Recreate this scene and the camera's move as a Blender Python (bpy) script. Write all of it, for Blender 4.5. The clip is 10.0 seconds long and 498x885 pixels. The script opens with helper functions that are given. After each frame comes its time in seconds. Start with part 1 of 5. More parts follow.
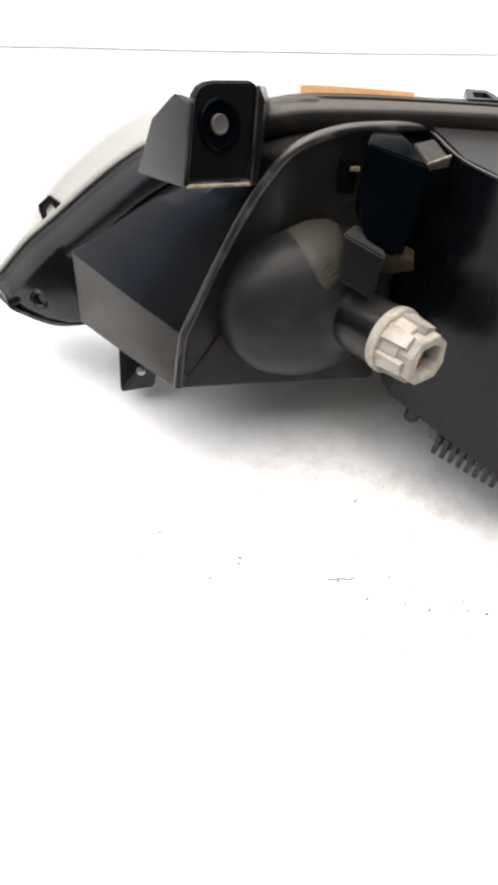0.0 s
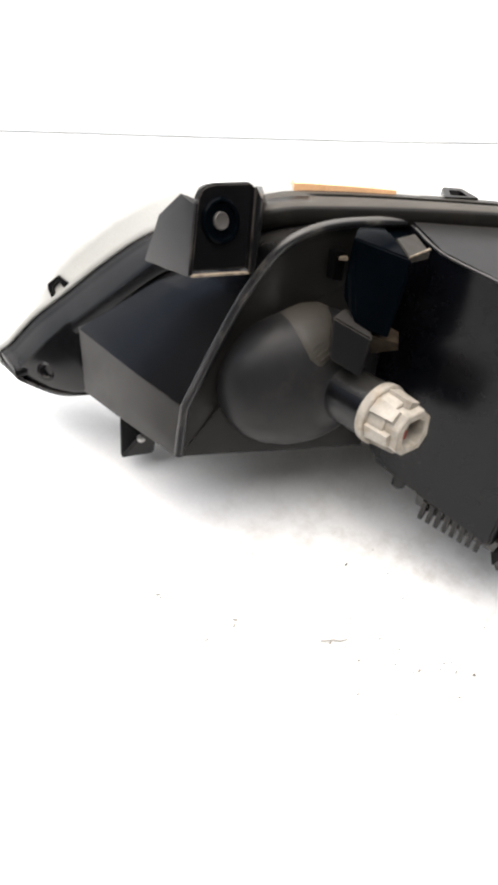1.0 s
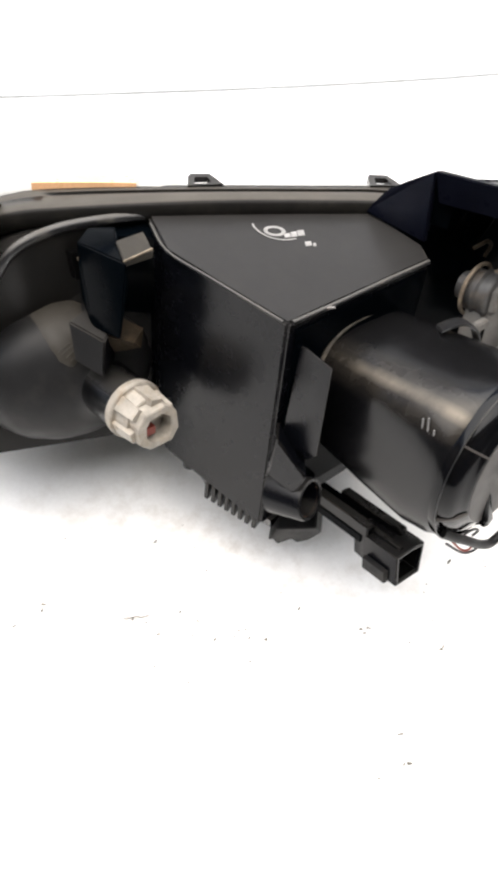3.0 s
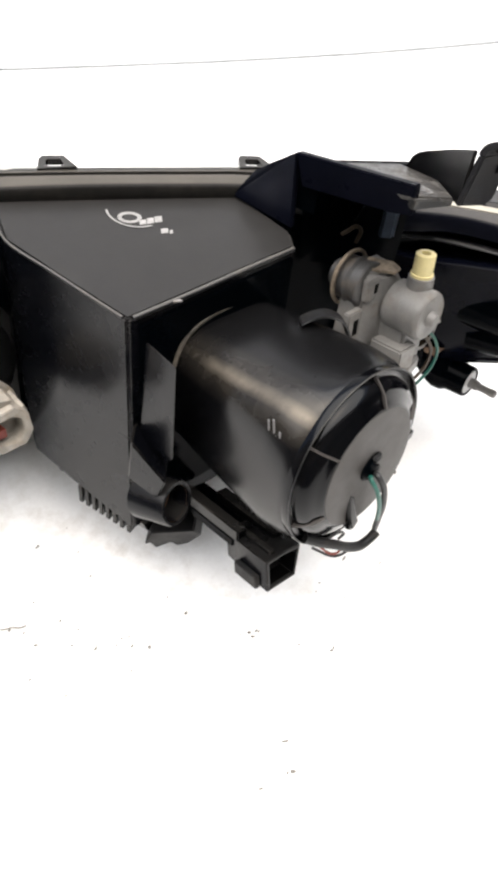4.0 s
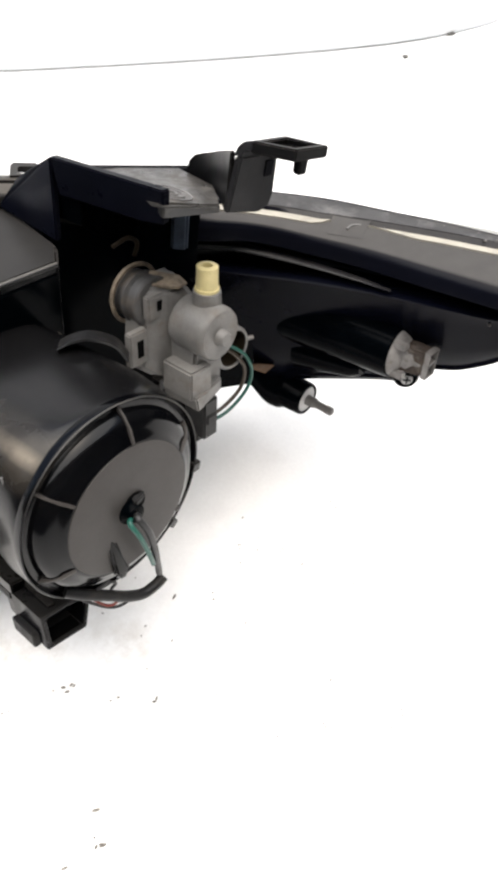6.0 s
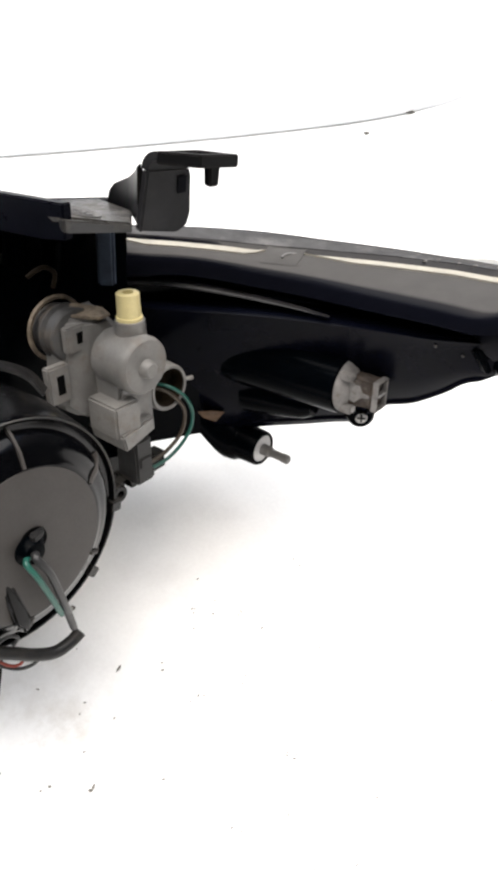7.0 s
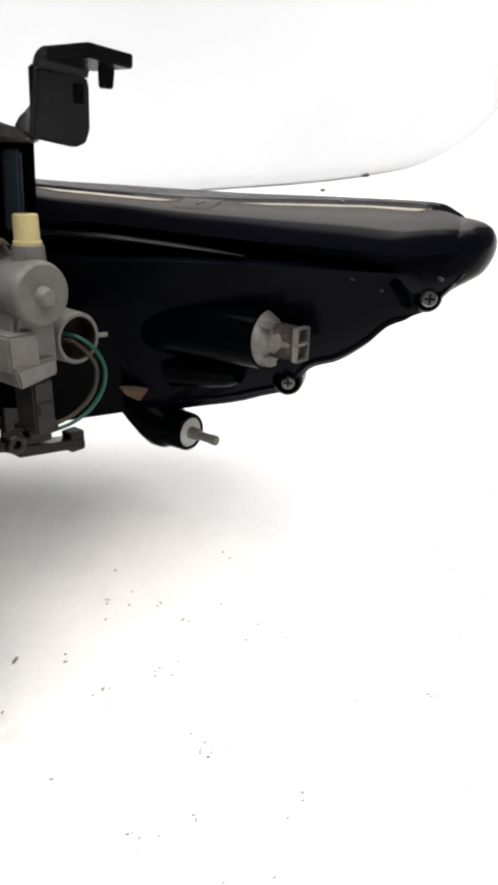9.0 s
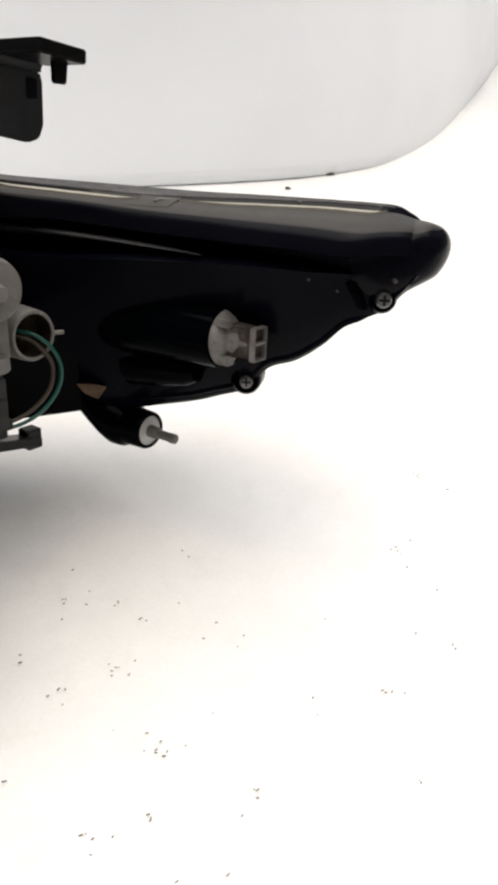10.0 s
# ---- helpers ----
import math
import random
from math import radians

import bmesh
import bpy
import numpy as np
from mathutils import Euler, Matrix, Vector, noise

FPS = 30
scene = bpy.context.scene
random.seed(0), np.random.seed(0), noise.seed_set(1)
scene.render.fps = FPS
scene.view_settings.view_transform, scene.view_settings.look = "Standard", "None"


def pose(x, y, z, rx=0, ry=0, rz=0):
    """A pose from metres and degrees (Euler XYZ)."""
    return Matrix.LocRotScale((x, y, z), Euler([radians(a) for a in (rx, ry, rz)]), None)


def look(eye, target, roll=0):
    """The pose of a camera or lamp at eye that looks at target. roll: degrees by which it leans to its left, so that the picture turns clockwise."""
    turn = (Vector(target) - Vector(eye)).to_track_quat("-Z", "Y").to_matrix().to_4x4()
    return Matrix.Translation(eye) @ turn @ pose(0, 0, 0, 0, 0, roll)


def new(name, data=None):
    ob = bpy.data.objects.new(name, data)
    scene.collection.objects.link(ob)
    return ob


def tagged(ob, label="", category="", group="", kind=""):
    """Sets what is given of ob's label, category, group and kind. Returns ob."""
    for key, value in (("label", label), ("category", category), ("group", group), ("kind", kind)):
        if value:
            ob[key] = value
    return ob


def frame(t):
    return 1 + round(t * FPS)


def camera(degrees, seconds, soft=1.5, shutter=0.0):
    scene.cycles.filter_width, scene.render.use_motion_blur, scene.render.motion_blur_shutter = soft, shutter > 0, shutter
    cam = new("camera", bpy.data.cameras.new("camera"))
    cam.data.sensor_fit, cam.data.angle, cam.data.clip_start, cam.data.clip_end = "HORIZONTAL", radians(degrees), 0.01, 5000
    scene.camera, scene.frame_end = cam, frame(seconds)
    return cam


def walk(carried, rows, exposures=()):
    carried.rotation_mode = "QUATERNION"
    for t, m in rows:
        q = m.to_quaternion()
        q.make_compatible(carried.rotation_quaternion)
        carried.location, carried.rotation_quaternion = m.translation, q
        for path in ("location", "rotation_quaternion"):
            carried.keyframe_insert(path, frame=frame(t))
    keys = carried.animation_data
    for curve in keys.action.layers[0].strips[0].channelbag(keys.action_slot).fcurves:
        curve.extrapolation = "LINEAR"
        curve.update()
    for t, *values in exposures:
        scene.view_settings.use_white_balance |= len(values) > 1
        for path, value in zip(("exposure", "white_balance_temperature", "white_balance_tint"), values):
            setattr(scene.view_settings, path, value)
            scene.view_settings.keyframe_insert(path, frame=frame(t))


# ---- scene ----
cam = camera(39.7, 10.0, soft=3.9)
PATH = [
    (0, (-0.034, 0.076, 0.438), (0.18, 1.176, -1.218), 1.7),
    (0.5, (-0.059, 0.072, 0.455), (0.159, 1.304, -1.105), 1.4),
    (1, (-0.041, 0.068, 0.461), (0.227, 1.295, -1.096), 2.9),
    (1.5, (-0.013, 0.064, 0.47), (0.295, 1.252, -1.109), 2.9),
    (2, (0.006, 0.061, 0.483), (0.358, 1.225, -1.105), 3.9),
    (2.2, (0.024, 0.062, 0.49), (0.351, 1.195, -1.125), 2.4),
    (3.3, (0.114, 0.061, 0.499), (0.404, 1.108, -1.18), 1.0),
    (3.5, (0.12, 0.063, 0.49), (0.483, 1.089, -1.189), 3.7),
    (4, (0.166, 0.066, 0.486), (0.529, 1.057, -1.212), 4.0),
    (4.5, (0.186, 0.066, 0.486), (0.574, 1.056, -1.208), 4.4),
    (5, (0.215, 0.07, 0.481), (0.642, 1.042, -1.213), 5.8),
    (5.5, (0.243, 0.069, 0.475), (0.695, 1.032, -1.218), 6.2),
    (6, (0.266, 0.066, 0.463), (0.768, 1.038, -1.212), 7.5),
    (6.2, (0.278, 0.065, 0.459), (0.778, 1.068, -1.197), 5.8),
    (7.3, (0.312, 0.032, 0.401), (0.905, 1.288, -1.038), 3.3),
    (7.5, (0.319, 0.022, 0.388), (0.941, 1.319, -1.001), 3.2),
    (8, (0.322, 0.009, 0.36), (0.932, 1.394, -0.947), 2.4),
    (8.5, (0.323, 0.003, 0.346), (0.927, 1.403, -0.948), 2.8),
    (9, (0.328, -0.007, 0.341), (0.988, 1.377, -0.944), 4.0),
    (9.5, (0.341, -0.011, 0.345), (1.062, 1.362, -0.918), 4.9),
    (10, (0.334, -0.009, 0.343), (1.073, 1.332, -0.944), 6.3),
]
walk(cam, [(t, look(eye, target, roll)) for t, eye, target, roll in PATH],
     exposures=[(0, 0.94, 6500, 9), (4.5, 0.88, 6500, 9), (6.0, 0.62, 6500, 9), (8.0, 0.58, 6500, 9), (8.6, 0.46, 6500, 9), (9.0, 0.20, 6560, 9), (9.5, -0.10, 6700, 9), (10, -0.22, 6760, 9)])

# ---- daylight ----
world = bpy.data.worlds.new("daylight")
scene.world = world
world.use_nodes = True
wn = world.node_tree
sky = wn.nodes.new("ShaderNodeTexSky")
sky.sky_type, sky.sun_disc = "NISHITA", False
SUN_UP, SUN_ROUND = radians(87), radians(-12)
sky.sun_elevation, sky.sun_rotation = SUN_UP, SUN_ROUND
sky.air_density, sky.dust_density, sky.ozone_density = 1.0, 4.0, 1.0
wn.links.new(sky.outputs[0], wn.nodes["Background"].inputs[0])
wn.nodes["Background"].inputs[1].default_value = 0.15
sun = new("sun", bpy.data.lights.new("sun", "SUN"))
sun.data.energy, sun.data.angle, sun.data.color = 4.5, radians(92), (1.0, 0.97, 0.925)
sun_from = Vector((math.sin(SUN_ROUND) * math.cos(SUN_UP), math.cos(SUN_ROUND) * math.cos(SUN_UP), math.sin(SUN_UP)))
sun.matrix_world = look(sun_from * 5, (0, 0, 0))
scene.view_settings.exposure = 0.0


# ---- materials ----
def material(name, colour, rough=0.5, metal=0.0, coat=0.0, spots=0.25, spot_scale=40.0, grain=0.06, grain_scale=900.0,
             bump=0.15, dust=None, dust_amount=0.0, dust_scale=25.0, transmission=0.0, rough_var=0.12, shine=0.5, dust_sheen=None, edge=None, lie=(0.72, 0.97), soil=None, smear=None):
    """A surface with large stains, fine grain, uneven gloss and a little relief."""
    m = bpy.data.materials.new(name)
    m.use_nodes = True
    nt = m.node_tree
    p = nt.nodes["Principled BSDF"]
    coords = nt.nodes.new("ShaderNodeTexCoord")

    def noise_at(scale, detail=4.0, rough_=0.6):
        n = nt.nodes.new("ShaderNodeTexNoise")
        n.inputs["Scale"].default_value, n.inputs["Detail"].default_value, n.inputs["Roughness"].default_value = scale, detail, rough_
        nt.links.new(coords.outputs["Object"], n.inputs["Vector"])
        return n.outputs["Fac"]

    def mapped(value, a, b, lo, hi):
        n = nt.nodes.new("ShaderNodeMapRange")
        for i, x in enumerate((a, b, lo, hi)):
            n.inputs[i + 1].default_value = x
        nt.links.new(value, n.inputs[0])
        return n.outputs[0]

    def mix(kind, fac, a, b):
        n = nt.nodes.new("ShaderNodeMix")
        n.data_type, n.blend_type = "RGBA", kind
        for socket, x in ((n.inputs[0], fac), (n.inputs[6], a), (n.inputs[7], b)):
            if isinstance(x, bpy.types.NodeSocket):
                nt.links.new(x, socket)
            else:
                socket.default_value = x
        return n.outputs[2]

    large, fine = noise_at(spot_scale), noise_at(grain_scale, 2.0)
    tone = mapped(large, 0.3, 0.7, 1 - spots, 1 + spots)
    tone2 = mapped(fine, 0.3, 0.7, 1 - grain, 1 + grain)
    mul = nt.nodes.new("ShaderNodeMath")
    mul.operation = "MULTIPLY"
    nt.links.new(tone, mul.inputs[0]), nt.links.new(tone2, mul.inputs[1])
    grey = nt.nodes.new("ShaderNodeCombineColor")
    for i in range(3):
        nt.links.new(mul.outputs[0], grey.inputs[i])
    base = mix("MULTIPLY", 1.0, (*colour, 1), grey.outputs[0])
    rough_out = mapped(noise_at(spot_scale * 2.3), 0.3, 0.7, max(0.02, rough - rough_var), min(1, rough + rough_var))
    if dust:
        fac = mapped(noise_at(dust_scale, 6.0, 0.7), 0.52, 0.75, 0.0, dust_amount)
        base = mix("MIX", fac, base, (*dust, 1))
        add = nt.nodes.new("ShaderNodeMath")
        add.operation, add.use_clamp = "ADD", True
        nt.links.new(rough_out, add.inputs[0]), nt.links.new(fac, add.inputs[1])
        rough_out = add.outputs[0]
    if dust_sheen:
        # upward faces go paler: dust, with the sky's sheen painted in
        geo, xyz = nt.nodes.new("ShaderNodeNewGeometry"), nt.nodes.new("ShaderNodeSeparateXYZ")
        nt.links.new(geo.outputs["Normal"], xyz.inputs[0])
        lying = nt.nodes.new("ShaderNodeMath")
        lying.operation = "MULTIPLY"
        nt.links.new(mapped(xyz.outputs[2], lie[0], lie[1], 0.0, dust_sheen[1]), lying.inputs[0])
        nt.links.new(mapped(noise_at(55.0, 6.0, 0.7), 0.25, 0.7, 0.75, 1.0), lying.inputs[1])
        base = mix("MIX", lying.outputs[0], base, (*dust_sheen[0], 1))
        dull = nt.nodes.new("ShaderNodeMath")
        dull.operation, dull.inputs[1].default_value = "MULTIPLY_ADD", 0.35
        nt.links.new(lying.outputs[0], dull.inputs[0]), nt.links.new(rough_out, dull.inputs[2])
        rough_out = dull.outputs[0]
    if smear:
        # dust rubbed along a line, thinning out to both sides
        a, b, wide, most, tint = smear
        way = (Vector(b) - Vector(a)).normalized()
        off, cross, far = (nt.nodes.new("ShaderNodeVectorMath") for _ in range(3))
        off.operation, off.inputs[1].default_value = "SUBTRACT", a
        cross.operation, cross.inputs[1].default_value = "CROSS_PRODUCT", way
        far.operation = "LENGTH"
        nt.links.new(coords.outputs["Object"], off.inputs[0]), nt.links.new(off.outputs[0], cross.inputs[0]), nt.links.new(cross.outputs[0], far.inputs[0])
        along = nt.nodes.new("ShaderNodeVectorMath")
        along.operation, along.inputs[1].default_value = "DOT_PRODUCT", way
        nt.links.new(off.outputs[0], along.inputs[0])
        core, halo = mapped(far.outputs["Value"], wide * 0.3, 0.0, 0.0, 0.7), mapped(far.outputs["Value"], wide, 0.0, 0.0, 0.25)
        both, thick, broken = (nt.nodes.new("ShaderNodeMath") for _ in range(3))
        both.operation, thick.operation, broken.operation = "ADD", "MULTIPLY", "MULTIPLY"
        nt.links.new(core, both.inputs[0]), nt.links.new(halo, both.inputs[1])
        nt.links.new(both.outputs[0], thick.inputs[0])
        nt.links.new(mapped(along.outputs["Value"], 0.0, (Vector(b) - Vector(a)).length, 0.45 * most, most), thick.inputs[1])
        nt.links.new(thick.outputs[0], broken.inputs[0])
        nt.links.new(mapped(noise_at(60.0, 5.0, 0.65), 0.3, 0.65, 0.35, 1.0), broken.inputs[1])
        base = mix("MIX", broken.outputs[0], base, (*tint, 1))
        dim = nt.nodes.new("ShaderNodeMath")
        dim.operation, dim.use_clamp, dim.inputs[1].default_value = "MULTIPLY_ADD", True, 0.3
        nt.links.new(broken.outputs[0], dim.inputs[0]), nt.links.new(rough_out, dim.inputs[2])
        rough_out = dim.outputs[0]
    if soil:
        # dry beige soil rubbed into the cloth, in patches
        patch = None
        for cx, cy, rx, ry in ((0.08, 0.29, 0.20, 0.13), (0.17, 0.22, 0.15, 0.10), (0.26, 0.19, 0.08, 0.06)):
            away, long = nt.nodes.new("ShaderNodeVectorMath"), nt.nodes.new("ShaderNodeVectorMath")
            away.operation, away.inputs[1].default_value, away.inputs[2].default_value = "MULTIPLY_ADD", (1 / rx, 1 / ry, 0), (-cx / rx, -cy / ry, 0)
            nt.links.new(coords.outputs["Object"], away.inputs[0])
            long.operation = "LENGTH"
            nt.links.new(away.outputs[0], long.inputs[0])
            here = mapped(long.outputs["Value"], 1.0, 0.35, 0.0, 1.0)
            if patch is None:
                patch = here
            else:
                most = nt.nodes.new("ShaderNodeMath")
                most.operation = "MAXIMUM"
                nt.links.new(patch, most.inputs[0]), nt.links.new(here, most.inputs[1])
                patch = most.outputs[0]
        rubbed = nt.nodes.new("ShaderNodeMath")
        rubbed.operation = "MULTIPLY"
        nt.links.new(patch, rubbed.inputs[0])
        nt.links.new(mapped(noise_at(34.0, 7.0, 0.72), 0.47, 0.72, 0.04, soil[1]), rubbed.inputs[1])
        base = mix("MIX", rubbed.outputs[0], base, (*soil[0], 1))
    if edge:
        # pale wear and dirt along the edges
        bev, geo2 = nt.nodes.new("ShaderNodeBevel"), nt.nodes.new("ShaderNodeNewGeometry")
        bev.samples, bev.inputs["Radius"].default_value = 4, edge[2] * 0.001
        dot = nt.nodes.new("ShaderNodeVectorMath")
        dot.operation = "DOT_PRODUCT"
        nt.links.new(bev.outputs[0], dot.inputs[0]), nt.links.new(geo2.outputs["Normal"], dot.inputs[1])
        rub = nt.nodes.new("ShaderNodeMath")
        rub.operation = "MULTIPLY"
        nt.links.new(mapped(dot.outputs["Value"], 0.995, 0.9, 0.0, edge[1]), rub.inputs[0])
        nt.links.new(mapped(noise_at(38.0, 5.0, 0.65), 0.38, 0.66, 0.05, 1.0), rub.inputs[1])
        base = mix("MIX", rub.outputs[0], base, (*edge[0], 1))
    nt.links.new(base, p.inputs["Base Color"])
    nt.links.new(rough_out, p.inputs["Roughness"])
    p.inputs["Metallic"].default_value, p.inputs["Coat Weight"].default_value = metal, coat
    p.inputs["Specular IOR Level"].default_value = shine
    p.inputs["Transmission Weight"].default_value = transmission
    if bump:
        b = nt.nodes.new("ShaderNodeBump")
        b.inputs["Strength"].default_value, b.inputs["Distance"].default_value = bump, 0.0004
        nt.links.new(fine, b.inputs["Height"])
        nt.links.new(b.outputs[0], p.inputs["Normal"])
    return m


DUST = (0.164, 0.1394, 0.1066)
WORN = (0.123, 0.1107, 0.0943)
plastic = material("black_plastic", (0.001968, 0.001968, 0.002296), 0.24, bump=0.04, grain=0.02, shine=0.213, rough_var=0.025, dust=DUST, dust_amount=0.006, spots=0.1, dust_sheen=((0.1025, 0.09594, 0.0861), 0.23), edge=(WORN, 0.28, 1.1))
barrel_plastic = material("scuffed_black_plastic", (0.002132, 0.002132, 0.00246), 0.25, bump=0.0, grain=0.02, shine=0.221, rough_var=0.02, spots=0.12, dust_sheen=((0.1025, 0.09594, 0.0861), 0.02),
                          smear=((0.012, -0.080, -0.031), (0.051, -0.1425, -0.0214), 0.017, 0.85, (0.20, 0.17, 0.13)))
rim_plastic = material("satin_black_plastic", (0.0028, 0.0031, 0.0056), 0.24, shine=0.0738, rough_var=0.03, dust=DUST, dust_amount=0.004, spots=0.12, dust_sheen=((0.1025, 0.09758, 0.0902), 0.60), lie=(0.90, 0.965))
floor_lit_plastic = material("floor_sheen_plastic", (0.01599, 0.01492, 0.01378), 0.38, shine=0.18, rough_var=0.06, dust=DUST, dust_amount=0.03, spots=0.2, dust_sheen=((0.1066, 0.0943, 0.0779), 0.4))
arm_plastic = material("matt_black_plastic", (0.003444, 0.003444, 0.003772), 0.36, shine=0.0738, rough_var=0.05, dust=DUST, dust_amount=0.01, spots=0.15, dust_sheen=((0.1025, 0.09594, 0.0861), 0.2), edge=(WORN, 0.2, 0.9))
cap_film = material("dusty_cap_plastic", (0.04428, 0.04018, 0.0369), 0.5, shine=0.246, rough_var=0.05, dust=DUST, dust_amount=0.06, spots=0.1)
gloss_plastic = material("smooth_black_plastic", (0.0007, 0.0012, 0.0018), 0.15, shine=0.0215, rough_var=0.03, dust=DUST, dust_amount=0.003, bump=0.04)
bowl_plastic = material("smoky_black_plastic", (0.00943, 0.009348, 0.009594), 0.42, shine=0.123, rough_var=0.06, dust=(0.1066, 0.0984, 0.0861), dust_amount=0.14, dust_scale=16, spots=0.3, spot_scale=22, bump=0.06)
pad_plastic = material("brown_dusty_plastic", (0.030, 0.027, 0.0225), 0.5, shine=0.15, spots=0.2, spot_scale=40, dust=DUST, dust_amount=0.12)
box_plastic = material("worn_black_box_plastic", (0.0019, 0.0021, 0.0030), 0.26, bump=0.04, grain=0.02, shine=0.155, rough_var=0.03, spots=0.1, dust_sheen=((0.1025, 0.09594, 0.0861), 0.18), edge=(WORN, 0.2, 0.9))
rim_dust_sheen = material("dusty_sheen_rim_plastic", (0.0085, 0.0080, 0.0072), 0.34, shine=0.1, rough_var=0.04, dust=DUST, dust_amount=0.05, spots=0.15, dust_sheen=((0.130, 0.118, 0.100), 0.5), lie=(0.88, 0.965))
lip_plastic = material("rubbed_lit_plastic_edge", (0.0082, 0.0082, 0.008692), 0.36, shine=0.41, rough_var=0.05, dust=(0.1394, 0.1271, 0.1066), dust_amount=0.55, dust_scale=30, spots=0.2, dust_sheen=((0.1066, 0.0984, 0.0861), 0.55), lie=(0.6, 0.95))
recess_plastic = material("dull_recess_plastic", (0.00861, 0.008036, 0.00738), 0.42, shine=0.164, rough_var=0.06, dust=DUST, dust_amount=0.04, dust_scale=30, spots=0.2, bump=0.05, dust_sheen=((0.1066, 0.0943, 0.0779), 0.3))
flange_pale = material("pale_speckled_flange", (0.041, 0.04018, 0.04018), 0.4, shine=0.164, spots=0.35, spot_scale=50, dust=(0.2788, 0.2706, 0.2624), dust_amount=0.6, dust_scale=38)
streak = material("smeared_dust", (0.05084, 0.0451, 0.0369), 0.6, shine=0.123, spots=0.7, spot_scale=70, dust=(0.1394, 0.1189, 0.0902), dust_amount=0.95, dust_scale=45)
web_plastic = material("deep_black_plastic", (0.0018, 0.0021, 0.0042), 0.3, shine=0.035, rough_var=0.04, dust=DUST, dust_amount=0.006)
# blue-grey base that imitates sky mirrored in black plastic
sky_sheen_plastic = material("blue_grey_sheen_plastic", (0.040, 0.050, 0.068), 0.4, shine=0.12, spots=0.3, spot_scale=60)
arm_film = material("dust_filmed_black_plastic", (0.0145, 0.0145, 0.0158), 0.4, shine=0.16, rough_var=0.06, spots=0.3, spot_scale=55, dust=DUST, dust_amount=0.05)
wing_plastic = material("glossy_wing_plastic", (0.0014, 0.0018, 0.0042), 0.2, shine=0.035, rough_var=0.03, dust=DUST, dust_amount=0.004, bump=0.04)
sheen_plastic = material("polished_black_plastic", (0.001312, 0.001394, 0.001804), 0.13, shine=0.164, rough_var=0.03, dust=DUST, dust_amount=0.02, bump=0.03)
rubber = material("black_rubber", (0.00574, 0.00574, 0.00574), 0.5, shine=0.287, dust=DUST, dust_amount=0.2)
grey_plastic = material("grey_plastic", (0.141, 0.1353, 0.1255), 0.5, spots=0.22, spot_scale=60, dust=(0.123, 0.0861, 0.0533), dust_amount=0.5, dust_scale=55)
dark_grey = material("dark_grey_plastic", (0.00738, 0.00738, 0.00779), 0.5, shine=0.205, dust=DUST, dust_amount=0.12)
beige = material("aged_beige_plastic", (0.246, 0.223, 0.1886), 0.5, spots=0.25, spot_scale=120, dust=(0.205, 0.1394, 0.0738), dust_amount=0.6, dust_scale=90)
yellow = material("yellow_plastic", (0.60, 0.51, 0.25), 0.45, spots=0.12)
steel = material("zinc_steel", (0.2952, 0.2911, 0.2829), 0.35, metal=1.0, spots=0.2, spot_scale=300)
white_nylon = material("white_nylon", (0.5412, 0.533, 0.5248), 0.5)
brown = material("brown_seal", (0.0165, 0.0112, 0.0060), 0.7, shine=0.123, spots=0.4, spot_scale=150)
rust = material("rusty_steel", (0.017, 0.0098, 0.0056), 0.8, shine=0.1, spots=0.5, spot_scale=150)
tan_dirt = material("dried_sealant", (0.1558, 0.123, 0.0861), 0.75, spots=0.5, spot_scale=200)
clear = material("clear_lens", (0.34, 0.336, 0.312), 0.35, transmission=0.2, spots=0.03, bump=0.0, rough_var=0.03)
orange = material("orange_reflector", (0.80, 0.47, 0.25), 0.35, spots=0.1)
cream = material("cream_seal", (0.2952, 0.2747, 0.2255), 0.4, spots=0.2, spot_scale=90)
green_wire = material("green_insulation", (0.0082, 0.0738, 0.05412), 0.4, spots=0.15)
brown_wire = material("brown_insulation", (0.0492, 0.0369, 0.0246), 0.5)
black_wire = material("black_insulation", (0.01312, 0.01312, 0.01312), 0.45)
red_wire = material("red_insulation", (0.1968, 0.0287, 0.0164), 0.5)
ink = material("white_marking", (0.2214, 0.2148, 0.205), 0.6, spots=0.3, spot_scale=300)
# near-black that paints in the shade of slots and openings
cavity_shade = material("shade_black", (0.00164, 0.00164, 0.00164), 0.8, shine=0.041)
sheet = material("white_sheet", (0.83, 0.828, 0.815), 0.62, spots=0.035, spot_scale=16, grain=0.02, grain_scale=400, bump=0.25, dust=(0.56, 0.54, 0.51), dust_amount=0.16, dust_scale=26, soil=((0.48, 0.44, 0.38), 0.6))
wall_paint = material("white_wall", (0.925, 0.95, 0.985), 0.7, spots=0.03, spot_scale=3, grain=0.006, grain_scale=300, bump=0.03)
plaster = material("grey_plaster", (0.09, 0.086, 0.082), 0.8, spots=0.2, spot_scale=3, grain_scale=200)
worn = material("worn_plastic", (0.1312, 0.1271, 0.123), 0.6)
dim_dust = material("dim_dust", (0.0615, 0.05412, 0.04428), 0.8, spots=0.5, spot_scale=60)
soot = material("dark_crumb", (0.11, 0.105, 0.095), 0.8)
grime = material("caked_grime", (0.032, 0.022, 0.0155), 0.8, spots=0.5, spot_scale=160, dust=(0.2132, 0.1968, 0.1804), dust_amount=0.4, dust_scale=110)
dirty_nylon = material("dirty_pale_nylon", (0.1558, 0.1476, 0.1394), 0.55, spots=0.3, spot_scale=140, dust=(0.0984, 0.0738, 0.0492), dust_amount=0.7, dust_scale=100)


